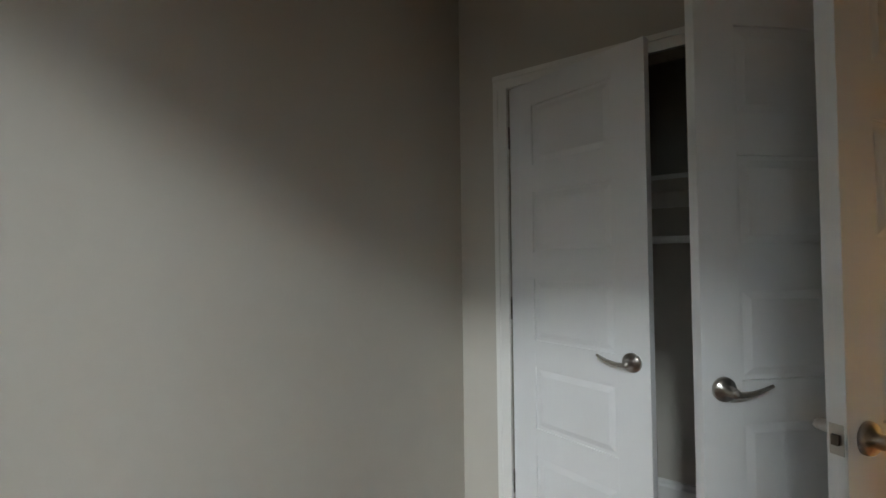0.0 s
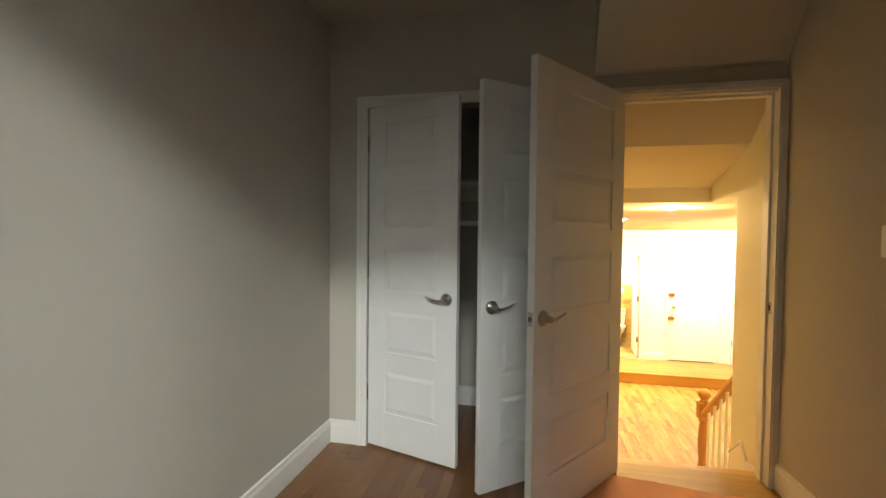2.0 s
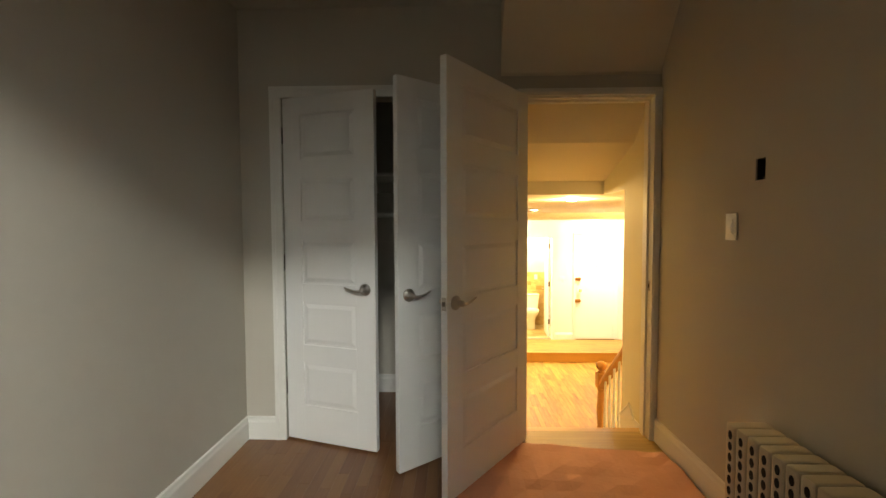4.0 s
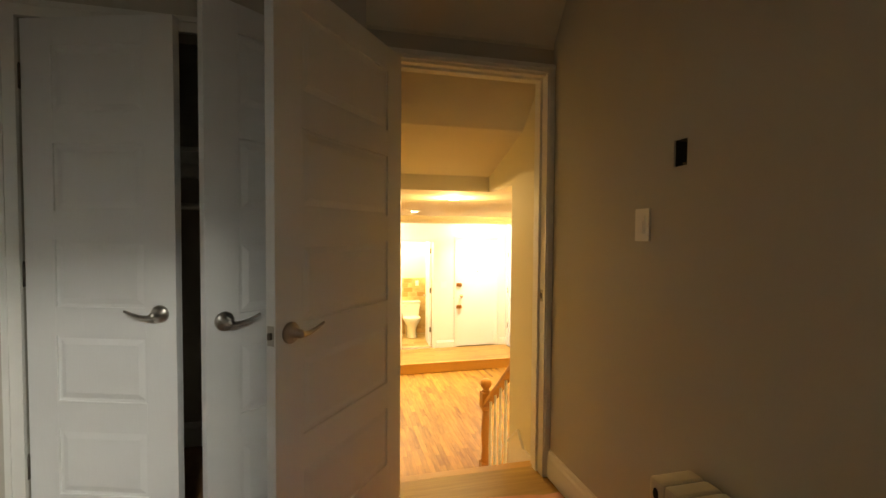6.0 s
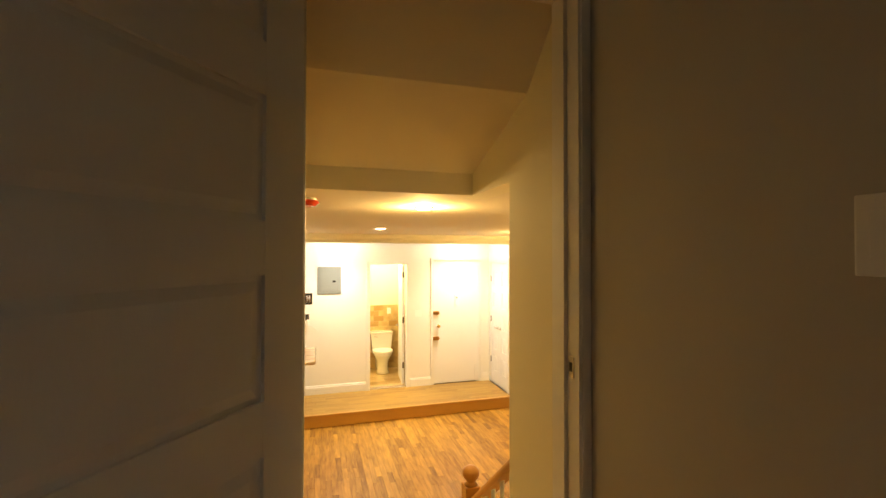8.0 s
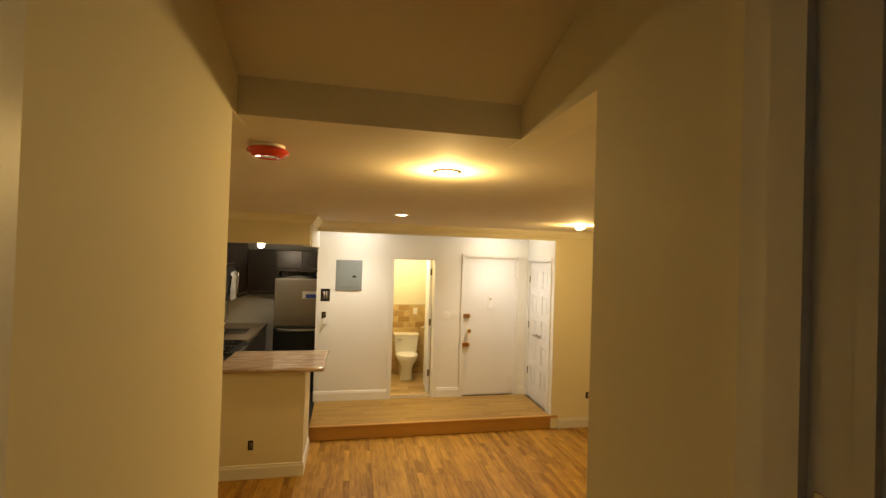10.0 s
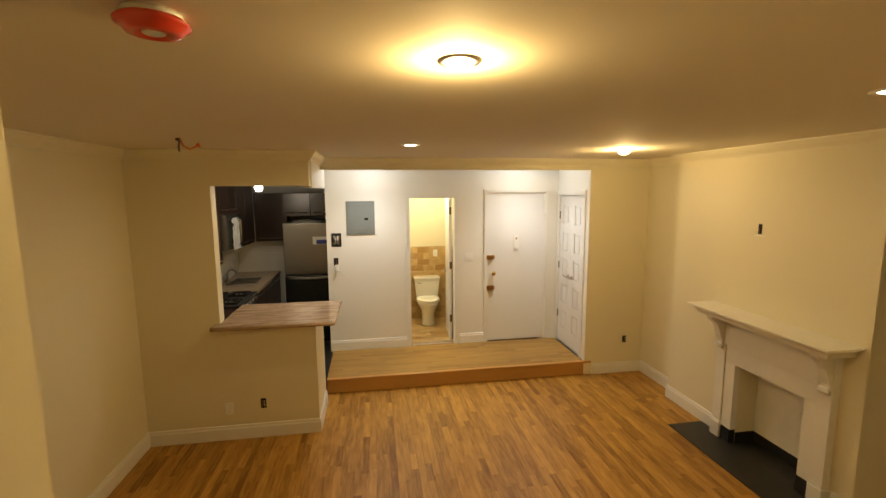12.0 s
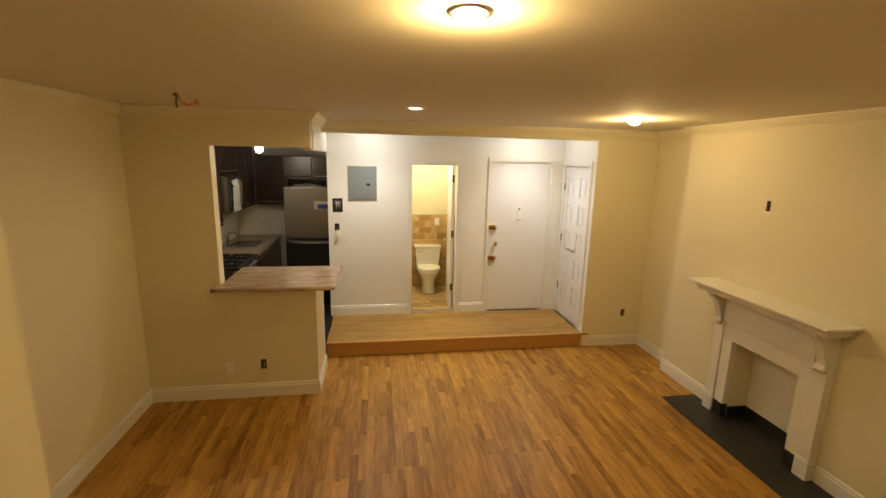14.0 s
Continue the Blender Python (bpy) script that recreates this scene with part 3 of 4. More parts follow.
side = [(2.602, FLOOR), (TOP + GO * 5, FLOOR), (TOP + GO * 5, -RISE * 5 - 0.03)]
for k in range(4, 1, -1):
    side += [(TOP + GO * k, -RISE * (k + 1) - 0.03), (TOP + GO * k, -RISE * k - 0.03)]
side += [(2.602, -RISE * 2 - 0.03)]
part("stringer", S().prism(side, 1.935, 1.948), TRIM, stairs)
skirt = thing("stair_skirt", "white painted skirt moulding on the wall beside the steps", "trim")
part("board", S().prism([(2.19, 0.0), (2.345, 0.0), (2.42, 0.065), (2.570, -0.068), (2.570, -0.40), (2.19, -0.12)], 1.842, 1.8497), TRIM, skirt)
part("cap", S().prism([(2.335, -0.002), (2.42, 0.078), (2.570, -0.055), (2.570, -0.070), (2.42, 0.060), (2.345, -0.012)], 1.834, 1.8496), TRIM, skirt)

rail = thing("stair_railing", "varnished oak handrail with a turned newel and white balusters", "railing")
NX, NY = 1.898, 3.150
NB = -RISE * 4
nw = S().box(NX - 0.04, NY - 0.04, NB, NX + 0.04, NY + 0.04, NB + 0.26, 0.004)
nw.turned([(0.040, NB + 0.26), (0.030, NB + 0.28), (0.036, NB + 0.30), (0.026, NB + 0.34), (0.036, NB + 0.48), (0.030, NB + 0.60), (0.024, NB + 0.64), (0.034, NB + 0.655), (0.034, NB + 0.67)], 20, pose(NX, NY, 0))
nw.box(NX - 0.04, NY - 0.04, NB + 0.67, NX + 0.04, NY + 0.04, 0.045, 0.006)
part("newel", nw, RAIL_OAK, rail)
part("finial", S().turned([(0.036, 0.045), (0.022, 0.058), (0.024, 0.066), (0.040, 0.085), (0.045, 0.105), (0.040, 0.125), (0.024, 0.138), (0.002, 0.142)], 20, pose(NX, NY, 0)), RAIL_OAK, rail)
SL = RISE / GO
y_top = 2.574
hand = [(-0.034, -0.055), (0.034, -0.055), (0.034, -0.03), (0.028, -0.012), (0.012, 0), (-0.012, 0), (-0.028, -0.012), (-0.034, -0.03)]
hr = S()
ends = [(NY - 0.038, -0.005), (y_top, -0.005 + SL * (NY - 0.038 - y_top))]
hr.add([(NX + a, y, z + b) for y, z in ends for a, b in hand], [[i, (i + 1) % 8, 8 + (i + 1) % 8, 8 + i] for i in range(8)] + [list(range(8)), list(range(15, 7, -1))])
part("handrail", hr, RAIL_OAK, rail)
for k in range(5):
    y = NY - 0.105 - k * 0.098
    step = math.floor((y - TOP) / GO) + 1
    z0 = -RISE * step
    z1 = -0.045 + SL * (NY - 0.038 - y)
    bl = S().box(NX - 0.015, y - 0.015, z0, NX + 0.015, y + 0.015, z0 + 0.16)
    bl.turned([(0.014, z0 + 0.16), (0.010, z0 + 0.18), (0.016, z0 + 0.22), (0.011, z0 + 0.27), (0.013, z0 + 0.45), (0.009, z1 - 0.1), (0.011, z1)], 12, pose(NX, y, 0))
    part("baluster", bl, TRIM, rail, "white turned baluster")

# ---- living room ----


def downlight(x, y, z, mat, label, bulb=False):
    ob = thing("recessed_light", label, "ceiling light", pose(x, y, z), "recessed ceiling lights")
    part("trim_ring", S().turned([(0.052, -0.001), (0.054, -0.006), (0.072, -0.006), (0.076, -0.003), (0.077, 0)], 28), TRIM, ob)
    lens = [(0.052, -0.003), (0.052, -0.022), (0.042, -0.036), (0.022, -0.046), (0.004, -0.049)] if bulb else [(0.052, -0.003), (0.03, -0.010), (0.004, -0.012)]
    part("lit_lens", S().turned(lens, 24), mat, ob, "glowing lamp face")
    return ob


for sx, sy in ((1.80, 5.84), (3.76, 6.05), (3.46, 3.74)):
    downlight(sx, sy, CEIL, LIT_SPOT, "lit recessed downlight in the living room ceiling", sx == 3.76)
for sx in (1.45, 3.45):
    downlight(sx, 7.74, 1.49, LIT_COOL, "lit recessed downlight in the entry ceiling")

big = thing("recessed_light", "lit recessed light with a protruding bulb and metal rim", "ceiling light", pose(1.75, 3.60, CEIL) @ Matrix.Scale(0.76, 4))
part("trim_ring", S().turned([(0.062, -0.001), (0.064, -0.010), (0.078, -0.010), (0.082, -0.004), (0.083, 0)], 32), NICKEL, big, "nickel rim")
part("bulb", S().turned([(0.060, -0.002), (0.058, -0.012), (0.04, -0.020), (0.006, -0.023)], 28), LIT_WARM, big, "glowing bulb face")

det = thing("smoke_detector", "smoke detector under a red plastic dust cover", "smoke detector", pose(1.055, 3.36, CEIL) @ Matrix.Scale(0.74, 4))
part("base", S().turned([(0.075, 0), (0.078, -0.010), (0.074, -0.022), (0.05, -0.022)], 28), PLASTIC, det, "white plastic base")
cov = S().turned([(0.060, -0.012), (0.085, -0.018), (0.096, -0.028), (0.094, -0.036), (0.078, -0.044), (0.070, -0.056), (0.045, -0.060), (0.040, -0.054), (0.004, -0.053)], 28)
part("dust_cover", cov, RED, det, "red plastic cover")
part("label", S().turned([(0.030, -0.0545), (0.028, -0.056), (0.002, -0.056)], 20), LABEL, det, "pale label")

wr = thing("ceiling_wires", "orange and grey wire ends hanging from the ceiling", "wire", pose(0.208, 5.57, CEIL))
part("wire", S().tube([(0, 0, 0.0), (0.006, 0, -0.03), (0.0, 0.0, -0.06), (0.004, 0, -0.09)], 0.006, 8), DARK_METAL, wr)
part("wire", S().tube([(0.01, 0, -0.0), (0.03, 0, -0.05), (0.07, 0, -0.075), (0.11, 0.0, -0.055), (0.125, 0, -0.05)], 0.005, 8), ORANGE, wr)
part("wire_nut", S().turned([(0.014, 0), (0.011, 0.02), (0.006, 0.028)], 12, pose(0.125, 0, -0.06)), ORANGE, wr)
part("knot", S().turned([(0.016, 0), (0.016, 0.01), (0.008, 0.016)], 12, pose(0, 0, -0.016)), DARK_METAL, wr)

slab = thing("bar_counter", "brown veined granite bar top on the half wall", "countertop")
sl = S().prism([(0.04, 6.335), (1.10, 6.335), (1.11, 7.14), (0.087, 7.14), (0.087, 6.449), (0.04, 6.449)], -0.044, -0.006, "z")
part("granite_slab", sl, GRANITE, slab)
part("front_edge", S().tube([(0.04, 6.335, -0.025), (1.095, 6.335, -0.025), (1.10, 6.34, -0.025), (1.11, 7.14, -0.025)], 0.0185, 10), GRANITE, slab)

hollow_box("outlet_box", "open outlet box low on the cream half wall", pose(0.418, 6.449, -0.80), 0.05, 0.095, 2)
hollow_box("outlet_box", "open outlet box low on the end wall", pose(4.608, 7.2465, -0.70), 0.045, 0.085, 2)
cable = hollow_box("outlet_box", "open cable box on the chimney wall", pose(4.7195, 5.52, 0.845, 0, 0, -90), 0.035, 0.085, 1)
part("bracket_strip", S().box(-0.05, -0.006, -0.062, 0.055, 0, -0.052, 0.002), PLASTIC, cable, "white mounting strip")
bp = thing("blank_plate", "white blank cover plate low on the half wall", "wall plate", pose(0.11, 6.4495, -0.83))
part("plate", S().box(-0.036, -0.005, -0.058, 0.036, 0, 0.058, 0.002), PLASTIC, bp)
for z in (-0.03, 0.03):
    part("screw", S().turned([(0.004, 0), (0.003, 0.0015)], 10, pose(0, -0.005, z, 90)), NICKEL, bp)


def mantel():
    ob = thing("fireplace_mantel", "white painted wooden fireplace mantel with bracketed shelf", "fireplace")
    zt = 0.12
    sh = part("shelf", S().box(4.42, 4.635, zt - 0.017, 4.7195, 5.955, zt, 0.004), TRIM, ob)
    part("shelf_moulding", S().sweep([(4.7195, 5.885), (4.505, 5.885), (4.505, 4.705), (4.7195, 4.705)], [(0, zt - 0.0175), (0, zt - 0.085), (-0.010, zt - 0.085), (-0.014, zt - 0.072), (-0.024, zt - 0.05), (-0.04, zt - 0.032), (-0.04, zt - 0.0175)][::-1]), TRIM, sh)
    part("frieze", S().box(4.642, 4.855, -0.225, 4.7195, 5.705, zt - 0.018, 0.003), TRIM, ob)
    part("surround_head", S().box(4.664, 4.855, -0.385, 4.7195, 5.705, -0.226), TRIM, ob)
    for y in (4.855, 5.60):
        part("surround_side", S().box(4.664, y, FLOOR + 0.13, 4.7195, y + 0.105, -0.3855), TRIM, ob)
    for y in (4.755, 5.7055):
        leg = part("pilaster", S().box(4.652, y + 0.005, FLOOR + 0.16, 4.7195, y + 0.0995, zt - 0.018, 0.003), TRIM, ob)
        part("plinth", S().box(4.636, y - 0.006, FLOOR + 0.003, 4.7195, y + 0.0995, FLOOR + 0.145, 0.004).box(4.644, y, FLOOR + 0.145, 4.7195, y + 0.0995, FLOOR + 0.16, 0.003), TRIM, leg)
    for y in (4.765, 5.722):
        out = [(4.653, zt - 0.085), (4.50, zt - 0.085), (4.505, zt - 0.105), (4.525, zt - 0.125), (4.56, zt - 0.155), (4.585, zt - 0.20), (4.60, zt - 0.26), (4.625, zt - 0.31), (4.628, zt - 0.335), (4.612, zt - 0.345), (4.608, zt - 0.37), (4.625, zt - 0.39), (4.653, zt - 0.39)]
        br = part("bracket", S().prism(out, y, y + 0.065, "y"), TRIM, ob)
        part("bracket_curl", S().turned([(0.018, 0), (0.018, 0.071)], 14, pose(4.622, y + 0.068, zt - 0.367, 90)), TRIM, br)
    return ob


mantel()
hearth = thing("hearth", "black slate hearth set in the oak floor", "hearth")
part("slab", S().box(4.335, 3.2, FLOOR - 0.003, 4.7195, 5.985, FLOOR + 0.004), SLATE, hearth)
part("niche_floor", S().box(4.7205, oy0 + 0.002, FLOOR - 0.003, 4.918, oy1 - 0.002, FLOOR + 0.004), SLATE, hearth)
part("upstand", S().box(4.905, oy0 + 0.002, FLOOR + 0.004, 4.919, oy1 - 0.002, FLOOR + 0.10).box(4.7205, oy1 - 0.012, FLOOR + 0.004, 4.905, oy1 - 0.001, FLOOR + 0.10).box(4.7205, oy0 + 0.001, FLOOR + 0.004, 4.905, oy0 + 0.012, FLOOR + 0.10), SLATE, hearth, "black slate upstand")
for y in (4.855, 5.60):
    part("slate_block", S().box(4.656, y + 0.0005, FLOOR + 0.004, 4.7195, y + 0.1045, FLOOR + 0.13, 0.002), SLATE, hearth, "black slate block")
niche = struct("fireplace_lining", S().box(4.9120, oy0 + 0.001, FLOOR + 0.1, 4.9195, oy1 - 0.001, oz - 0.001), WALL_WHITE, "white lining of the fireplace niche", "wall")

# ---- entry ----
panel = thing("breaker_panel", "grey steel electrical breaker panel on the entry wall", "breaker panel", pose(1.325, 8.175, 0.842))
part("cover", S().box(-0.185, -0.014, -0.22, 0.185, 0, 0.22, 0.004), GREY_STEEL, panel)
pd = part("panel_door", S().box(-0.150, -0.020, -0.175, 0.150, -0.0135, 0.185, 0.003), GREY_STEEL, panel)
part("latch", S().box(0.05, -0.025, -0.03, 0.10, -0.0195, 0.0, 0.002), BLACK, pd, "black latch")
part("bottom_lip", S().box(-0.150, -0.018, -0.205, 0.150, -0.0135, -0.185), GREY_STEEL, panel)
hollow_box("intercom_box", "open intercom box with loose wires on the entry wall", pose(1.003, 8.174, 0.555), 0.13, 0.18, 5)
hb = hollow_box("outlet_box", "open switch box with a hanging white device on the entry wall", pose(0.99, 8.174, 0.265), 0.06, 0.10, 1)
part("hanging_device", S().box(-0.012, -0.045, -0.115, 0.030, -0.012, -0.035, 0.004), PLASTIC, hb, "white plastic outlet pulled out")
part("loose_wire", S().tube([(0.0, -0.02, -0.11), (-0.02, -0.012, -0.17), (-0.045, -0.006, -0.24)], 0.003, 6), LABEL, hb)
part("wall_wire", S().tube([(0.02, -0.02, -0.11), (0.09, -0.008, -0.16), (0.16, -0.004, -0.21)], 0.0025, 6), LABEL, hb)
ws = wall_plate("white double light switch on the entry wall", pose(2.788, 8.175, 0.268))
ws.scale = (1.5, 1, 1)

ed = thing("entry_door", "white painted steel apartment entry door, closed", "door")
part("slab", S().box(3.062, 8.188, PLAT + 0.012, 3.883, 8.235, 1.145, 0.003), DOOR, ed)
part("door_stop", S().box(3.0455, 8.176, PLAT, 3.062, 8.245, 1.159).box(3.883, 8.176, PLAT, 3.8995, 8.245, 1.159).box(3.062, 8.176, 1.145, 3.883, 8.245, 1.159), TRIM, ed, "white steel frame")
part("threshold", S().box(3.062, 8.17, PLAT - 0.002, 3.83, 8.245, PLAT + 0.010), DARK_METAL, ed, "dark metal threshold")
for z in (0.262, -0.172):
    lk = part("deadbolt", S().box(3.040, 8.150, z - 0.030, 3.118, 8.188, z + 0.030, 0.006), BRASS, ed, "aged brass lock")
    part("thumb_turn", S().turned([(0.033, 0), (0.033, 0.030), (0.026, 0.038)], 18, pose(3.125, 8.188, z, 90)), BRASS, lk)
part("door_knob", S().turned([(0.014, 0), (0.012, 0.02), (0.030, 0.035), (0.032, 0.052), (0.018, 0.062)], 20, pose(3.137, 8.188, 0.036, 90)), POLISHED_BRASS, ed, "brass knob")
vw = part("door_viewer", S().box(3.435, 8.170, 0.37, 3.505, 8.188, 0.56, 0.004), PLASTIC, ed, "white viewer plate")
part("viewer_lens", S().turned([(0.014, 0), (0.014, 0.006)], 14, pose(3.47, 8.170, 0.52, 90)), BRASS, vw)
part("door_guard", S().box(3.865, 8.150, 0.86, 3.91, 8.180, 1.10, 0.004), PLASTIC, ed, "white door guard")
part("door_wedge", S().box(3.80, 8.178, PLAT + 0.07, 3.845, 8.188, PLAT + 0.30, 0.003), DOOR, ed)

cl = thing("entry_closet_door", "white panelled double closet door with lever handles, closed", "door", pose(4.075, 7.40, 0))
CLOSET_ROWS = [(PLAT + 0.225 + 0.365 * k, PLAT + 0.48 + 0.365 * k) for k in range(5)]
for a in (0.003, 0.352):
    lf = part("leaf", S().box(0.024, a, PLAT + 0.012, 0.045, a + 0.345, 1.115), DOOR, cl)
    for b in (a, a + 0.255):
        part("stile", S().box(0.012, b, PLAT + 0.012, 0.0245, b + 0.09, 1.115, 0.002), DOOR, lf)
    levels = [PLAT + 0.012] + [z for row in CLOSET_ROWS for z in row] + [1.115]
    for k in range(0, len(levels), 2):
        part("rail", S().box(0.0125, a + 0.09, levels[k], 0.0245, a + 0.255, levels[k + 1]), DOOR, lf)
    for z0, z1 in CLOSET_ROWS:
        part("panel", S().box(0.016, a + 0.112, z0 + 0.022, 0.0245, a + 0.233, z1 - 0.022, 0.006), DOOR, lf)
for z in (PLAT + 0.35, PLAT + 1.05, PLAT + 1.75):
    part("hinge", S().turned([(0.008, 0), (0.008, 0.1)], 8, pose(0.006, 0.002, z)), DARK_METAL, cl, "dark metal hinge")
    part("hinge", S().turned([(0.008, 0), (0.008, 0.1)], 8, pose(0.006, 0.698, z)), DARK_METAL, cl, "dark metal hinge")
for b, w in ((0.30, -1), (0.40, 1)):
    hd = part("door_handle", S().turned([(0.028, 0), (0.028, 0.008), (0.012, 0.014), (0.010, 0.04)], 16, pose(0.012, b, 0.02, 0, -90, 0)), NICKEL, cl, "nickel lever handle")
    part("lever", S().tube([(-0.03, b, 0.02), (-0.033, b + w * 0.05, 0.022), (-0.028, b + w * 0.1, 0.03)], [0.011, 0.009, 0.006], 8), NICKEL, hd)
cc = tagged(new("casing_entry_closet"), "white painted casing round the entry closet", "trim", kind="structure")
part("casing_side", S().box(4.060, 7.335, PLAT, 4.0755, 7.40, 1.12), TRIM, cc)
part("casing_side", S().box(4.060, 8.10, PLAT, 4.0755, 8.155, 1.12), TRIM, cc)
part("casing_head", S().box(4.060, 7.335, 1.12, 4.0755, 8.155, 1.185), TRIM, cc)

# ---- bathroom ----
bath_floor = struct("floor_bath", S().box(1.70, 8.175, -1.3, 2.80, 9.5, PLAT - 0.004), GROUT, "tan tiled bathroom floor", "floor")
part("sill", S().box(1.976, 8.172, PLAT - 0.003, 2.584, 8.297, PLAT + 0.006, 0.003), COUNTER, bath_floor, "stone door sill")
bath_tiles = struct("wall_tiles_bath", S().box(1.70, 9.492, PLAT, 2.80, 9.4995, 0.275).box(2.7925, 8.32, PLAT, 2.7995, 9.492, 0.275), GROUT, "tan stone tile wainscot in the bathroom", "wall")
bd = thing("bathroom_door", "white bathroom door standing open into the bathroom", "door", pose(2.572, 8.315, 0, 0, 0, 86))
part("slab", S().box(0.0, 0.0, PLAT + 0.012, 0.58, 0.035, 1.08, 0.002), DOOR, bd)
for z in (PLAT + 0.28, PLAT + 1.05, PLAT + 1.82):
    part("hinge", S().box(-0.012, 0.002, z, 0.0, 0.033, z + 0.10), DARK_METAL, bd, "dark metal hinge")
lever(bd, 0.52, 0.035, -0.02, 1, -1)


def toilet(m):
    ob = thing("toilet", "white two-piece porcelain toilet against the tiled wall", "toilet", m)
    part("pedestal", S().turned([(0.115, 0), (0.118, 0.02), (0.10, 0.06), (0.098, 0.18), (0.12, 0.26), (0.165, 0.33), (0.18, 0.375), (0.175, 0.385)], 28, pose(0, -0.32, 0), 1.0, 1.25), PORCELAIN, ob)
    part("trap", S().box(-0.10, -0.36, 0.0, 0.10, -0.02, 0.30, 0.04), PORCELAIN, ob)
    st = part("seat", S().turned([(0.172, 0.386), (0.188, 0.392), (0.188, 0.402), (0.18, 0.408)], 32, pose(0, -0.32, 0), 1.0, 1.22), PLASTIC, ob, "closed white seat")
    part("seat_lid", S().turned([(0.18, 0.409), (0.187, 0.414), (0.184, 0.424), (0.16, 0.432), (0.02, 0.436)], 32, pose(0, -0.32, 0), 1.0, 1.22), PLASTIC, st)
    part("shelf", S().box(-0.17, -0.18, 0.33, 0.17, -0.01, 0.385, 0.02), PORCELAIN, ob)
    tk = S().prism([(-0.175, 0.385), (0.175, 0.385), (0.205, 0.70), (-0.205, 0.70)], -0.19, -0.01, "y")
    tank = part("tank", tk, PORCELAIN, ob)
    part("tank_lid", S().box(-0.215, -0.20, 0.70, 0.215, -0.004, 0.74, 0.012), PORCELAIN, tank)
    part("flush_handle", S().tube([(-0.15, -0.205, 0.655), (-0.10, -0.21, 0.652), (-0.08, -0.208, 0.648)], 0.008, 8), NICKEL, tank, "metal flush handle")
    return ob


toilet(pose(2.335, 9.49, PLAT))
wall_plate("white switch plate on the bathroom tiles", pose(2.50, 9.482, 0.16))

# ---- kitchen ----


def cabinet(label, x0, y0, z0, x1, y1, z1, face, doors=1, bar=True, low=True):
    """A dark cabinet box with doors; face 'x' looks along +x, 'y' along -y."""
    ob = thing("kitchen_cabinet", label, "cabinet", group="dark kitchen cabinets")
    t = 0.02
    if face == "x":
        part("body", S().box(x0, y0, z0, x1 - t - 0.002, y1, z1), ESPRESSO, ob)
    else:
        part("body", S().box(x0, y0 + t + 0.002, z0, x1, y1, z1), ESPRESSO, ob)
    for k in range(doors):
        if face == "x":
            a, b = y0 + (y1 - y0) * k / doors + 0.002, y0 + (y1 - y0) * (k + 1) / doors - 0.002
            d = part("door", S().box(x1 - t, a, z0 + 0.002, x1, b, z1 - 0.002, 0.003), ESPRESSO, ob)
            zb = z0 + 0.05 if low else z1 - 0.05
            part("handle", S().tube([(x1, a + 0.05, zb), (x1 + 0.025, a + 0.05, zb), (x1 + 0.025, b - 0.05, zb), (x1, b - 0.05, zb)], 0.006, 8), NICKEL, d, "nickel bar handle")
        else:
            a, b = x0 + (x1 - x0) * k / doors + 0.002, x0 + (x1 - x0) * (k + 1) / doors - 0.002
            d = part("door", S().box(a, y0, z0 + 0.002, b, y0 + t, z1 - 0.002, 0.003), ESPRESSO, ob)
            zb = z0 + 0.05 if low else z1 - 0.05
            part("handle", S().tube([(a + 0.05, y0, zb), (a + 0.05, y0 - 0.025, zb), (b - 0.05, y0 - 0.025, zb), (b - 0.05, y0, zb)], 0.006, 8), NICKEL, d, "nickel bar handle")
    return ob


KF = -0.965
UP = "dark espresso wall cabinet with bar handles"
cabinet(UP, -0.599, 7.20, 0.36, -0.25, 7.68, 1.30, "x")
cabinet(UP, -0.599, 7.69, 0.93, -0.25, 8.30, 1.30, "x", 2)
cabinet(UP, -0.599, 8.31, 0.46, -0.25, 9.10, 1.30, "x", 2)
cabinet(UP, -0.24, 9.11, 0.46, 0.22, 9.449, 1.17, "y")
cabinet("dark espresso cabinet over the refrigerator", 0.24, 8.72, 0.85, 0.99, 9.449, 1.17, "y", 2)
cabinet("dark espresso base cabinet under the sink", -0.599, 8.06, KF, 0.0, 9.449, -0.085, "x", 3, low=False)
cabinet("dark espresso base cabinet beside the range", -0.599, 6.90, KF, 0.0, 7.30, -0.085, "x", 1, low=False)
ct = thing("kitchen_counter", "beige granite kitchen counter with a steel sink", "countertop")
part("slab", S().box(-0.599, 8.05, -0.083, 0.02, 8.45, -0.047).box(-0.599, 8.45, -0.083, -0.50, 8.95, -0.047).box(-0.13, 8.45, -0.083, 0.02, 8.95, -0.047).box(-0.599, 8.95, -0.083, 0.02, 9.449, -0.047), COUNTER, ct)
bs = S().box(-0.50, 8.45, -0.0825, -0.13, 8.95, -0.0805)
bs.box(-0.50, 8.45, -0.08, -0.49, 8.95, -0.05).box(-0.14, 8.45, -0.08, -0.13, 8.95, -0.05).box(-0.49, 8.45, -0.08, -0.14, 8.46, -0.05).box(-0.49, 8.94, -0.08, -0.14, 8.95, -0.05)
part("sink", bs, STEEL, ct, "steel sink bowl")
fc = thing("faucet", "chrome kitchen faucet behind the sink", "faucet", pose(-0.545, 8.70, -0.047) @ Matrix.Scale(0.8, 4))
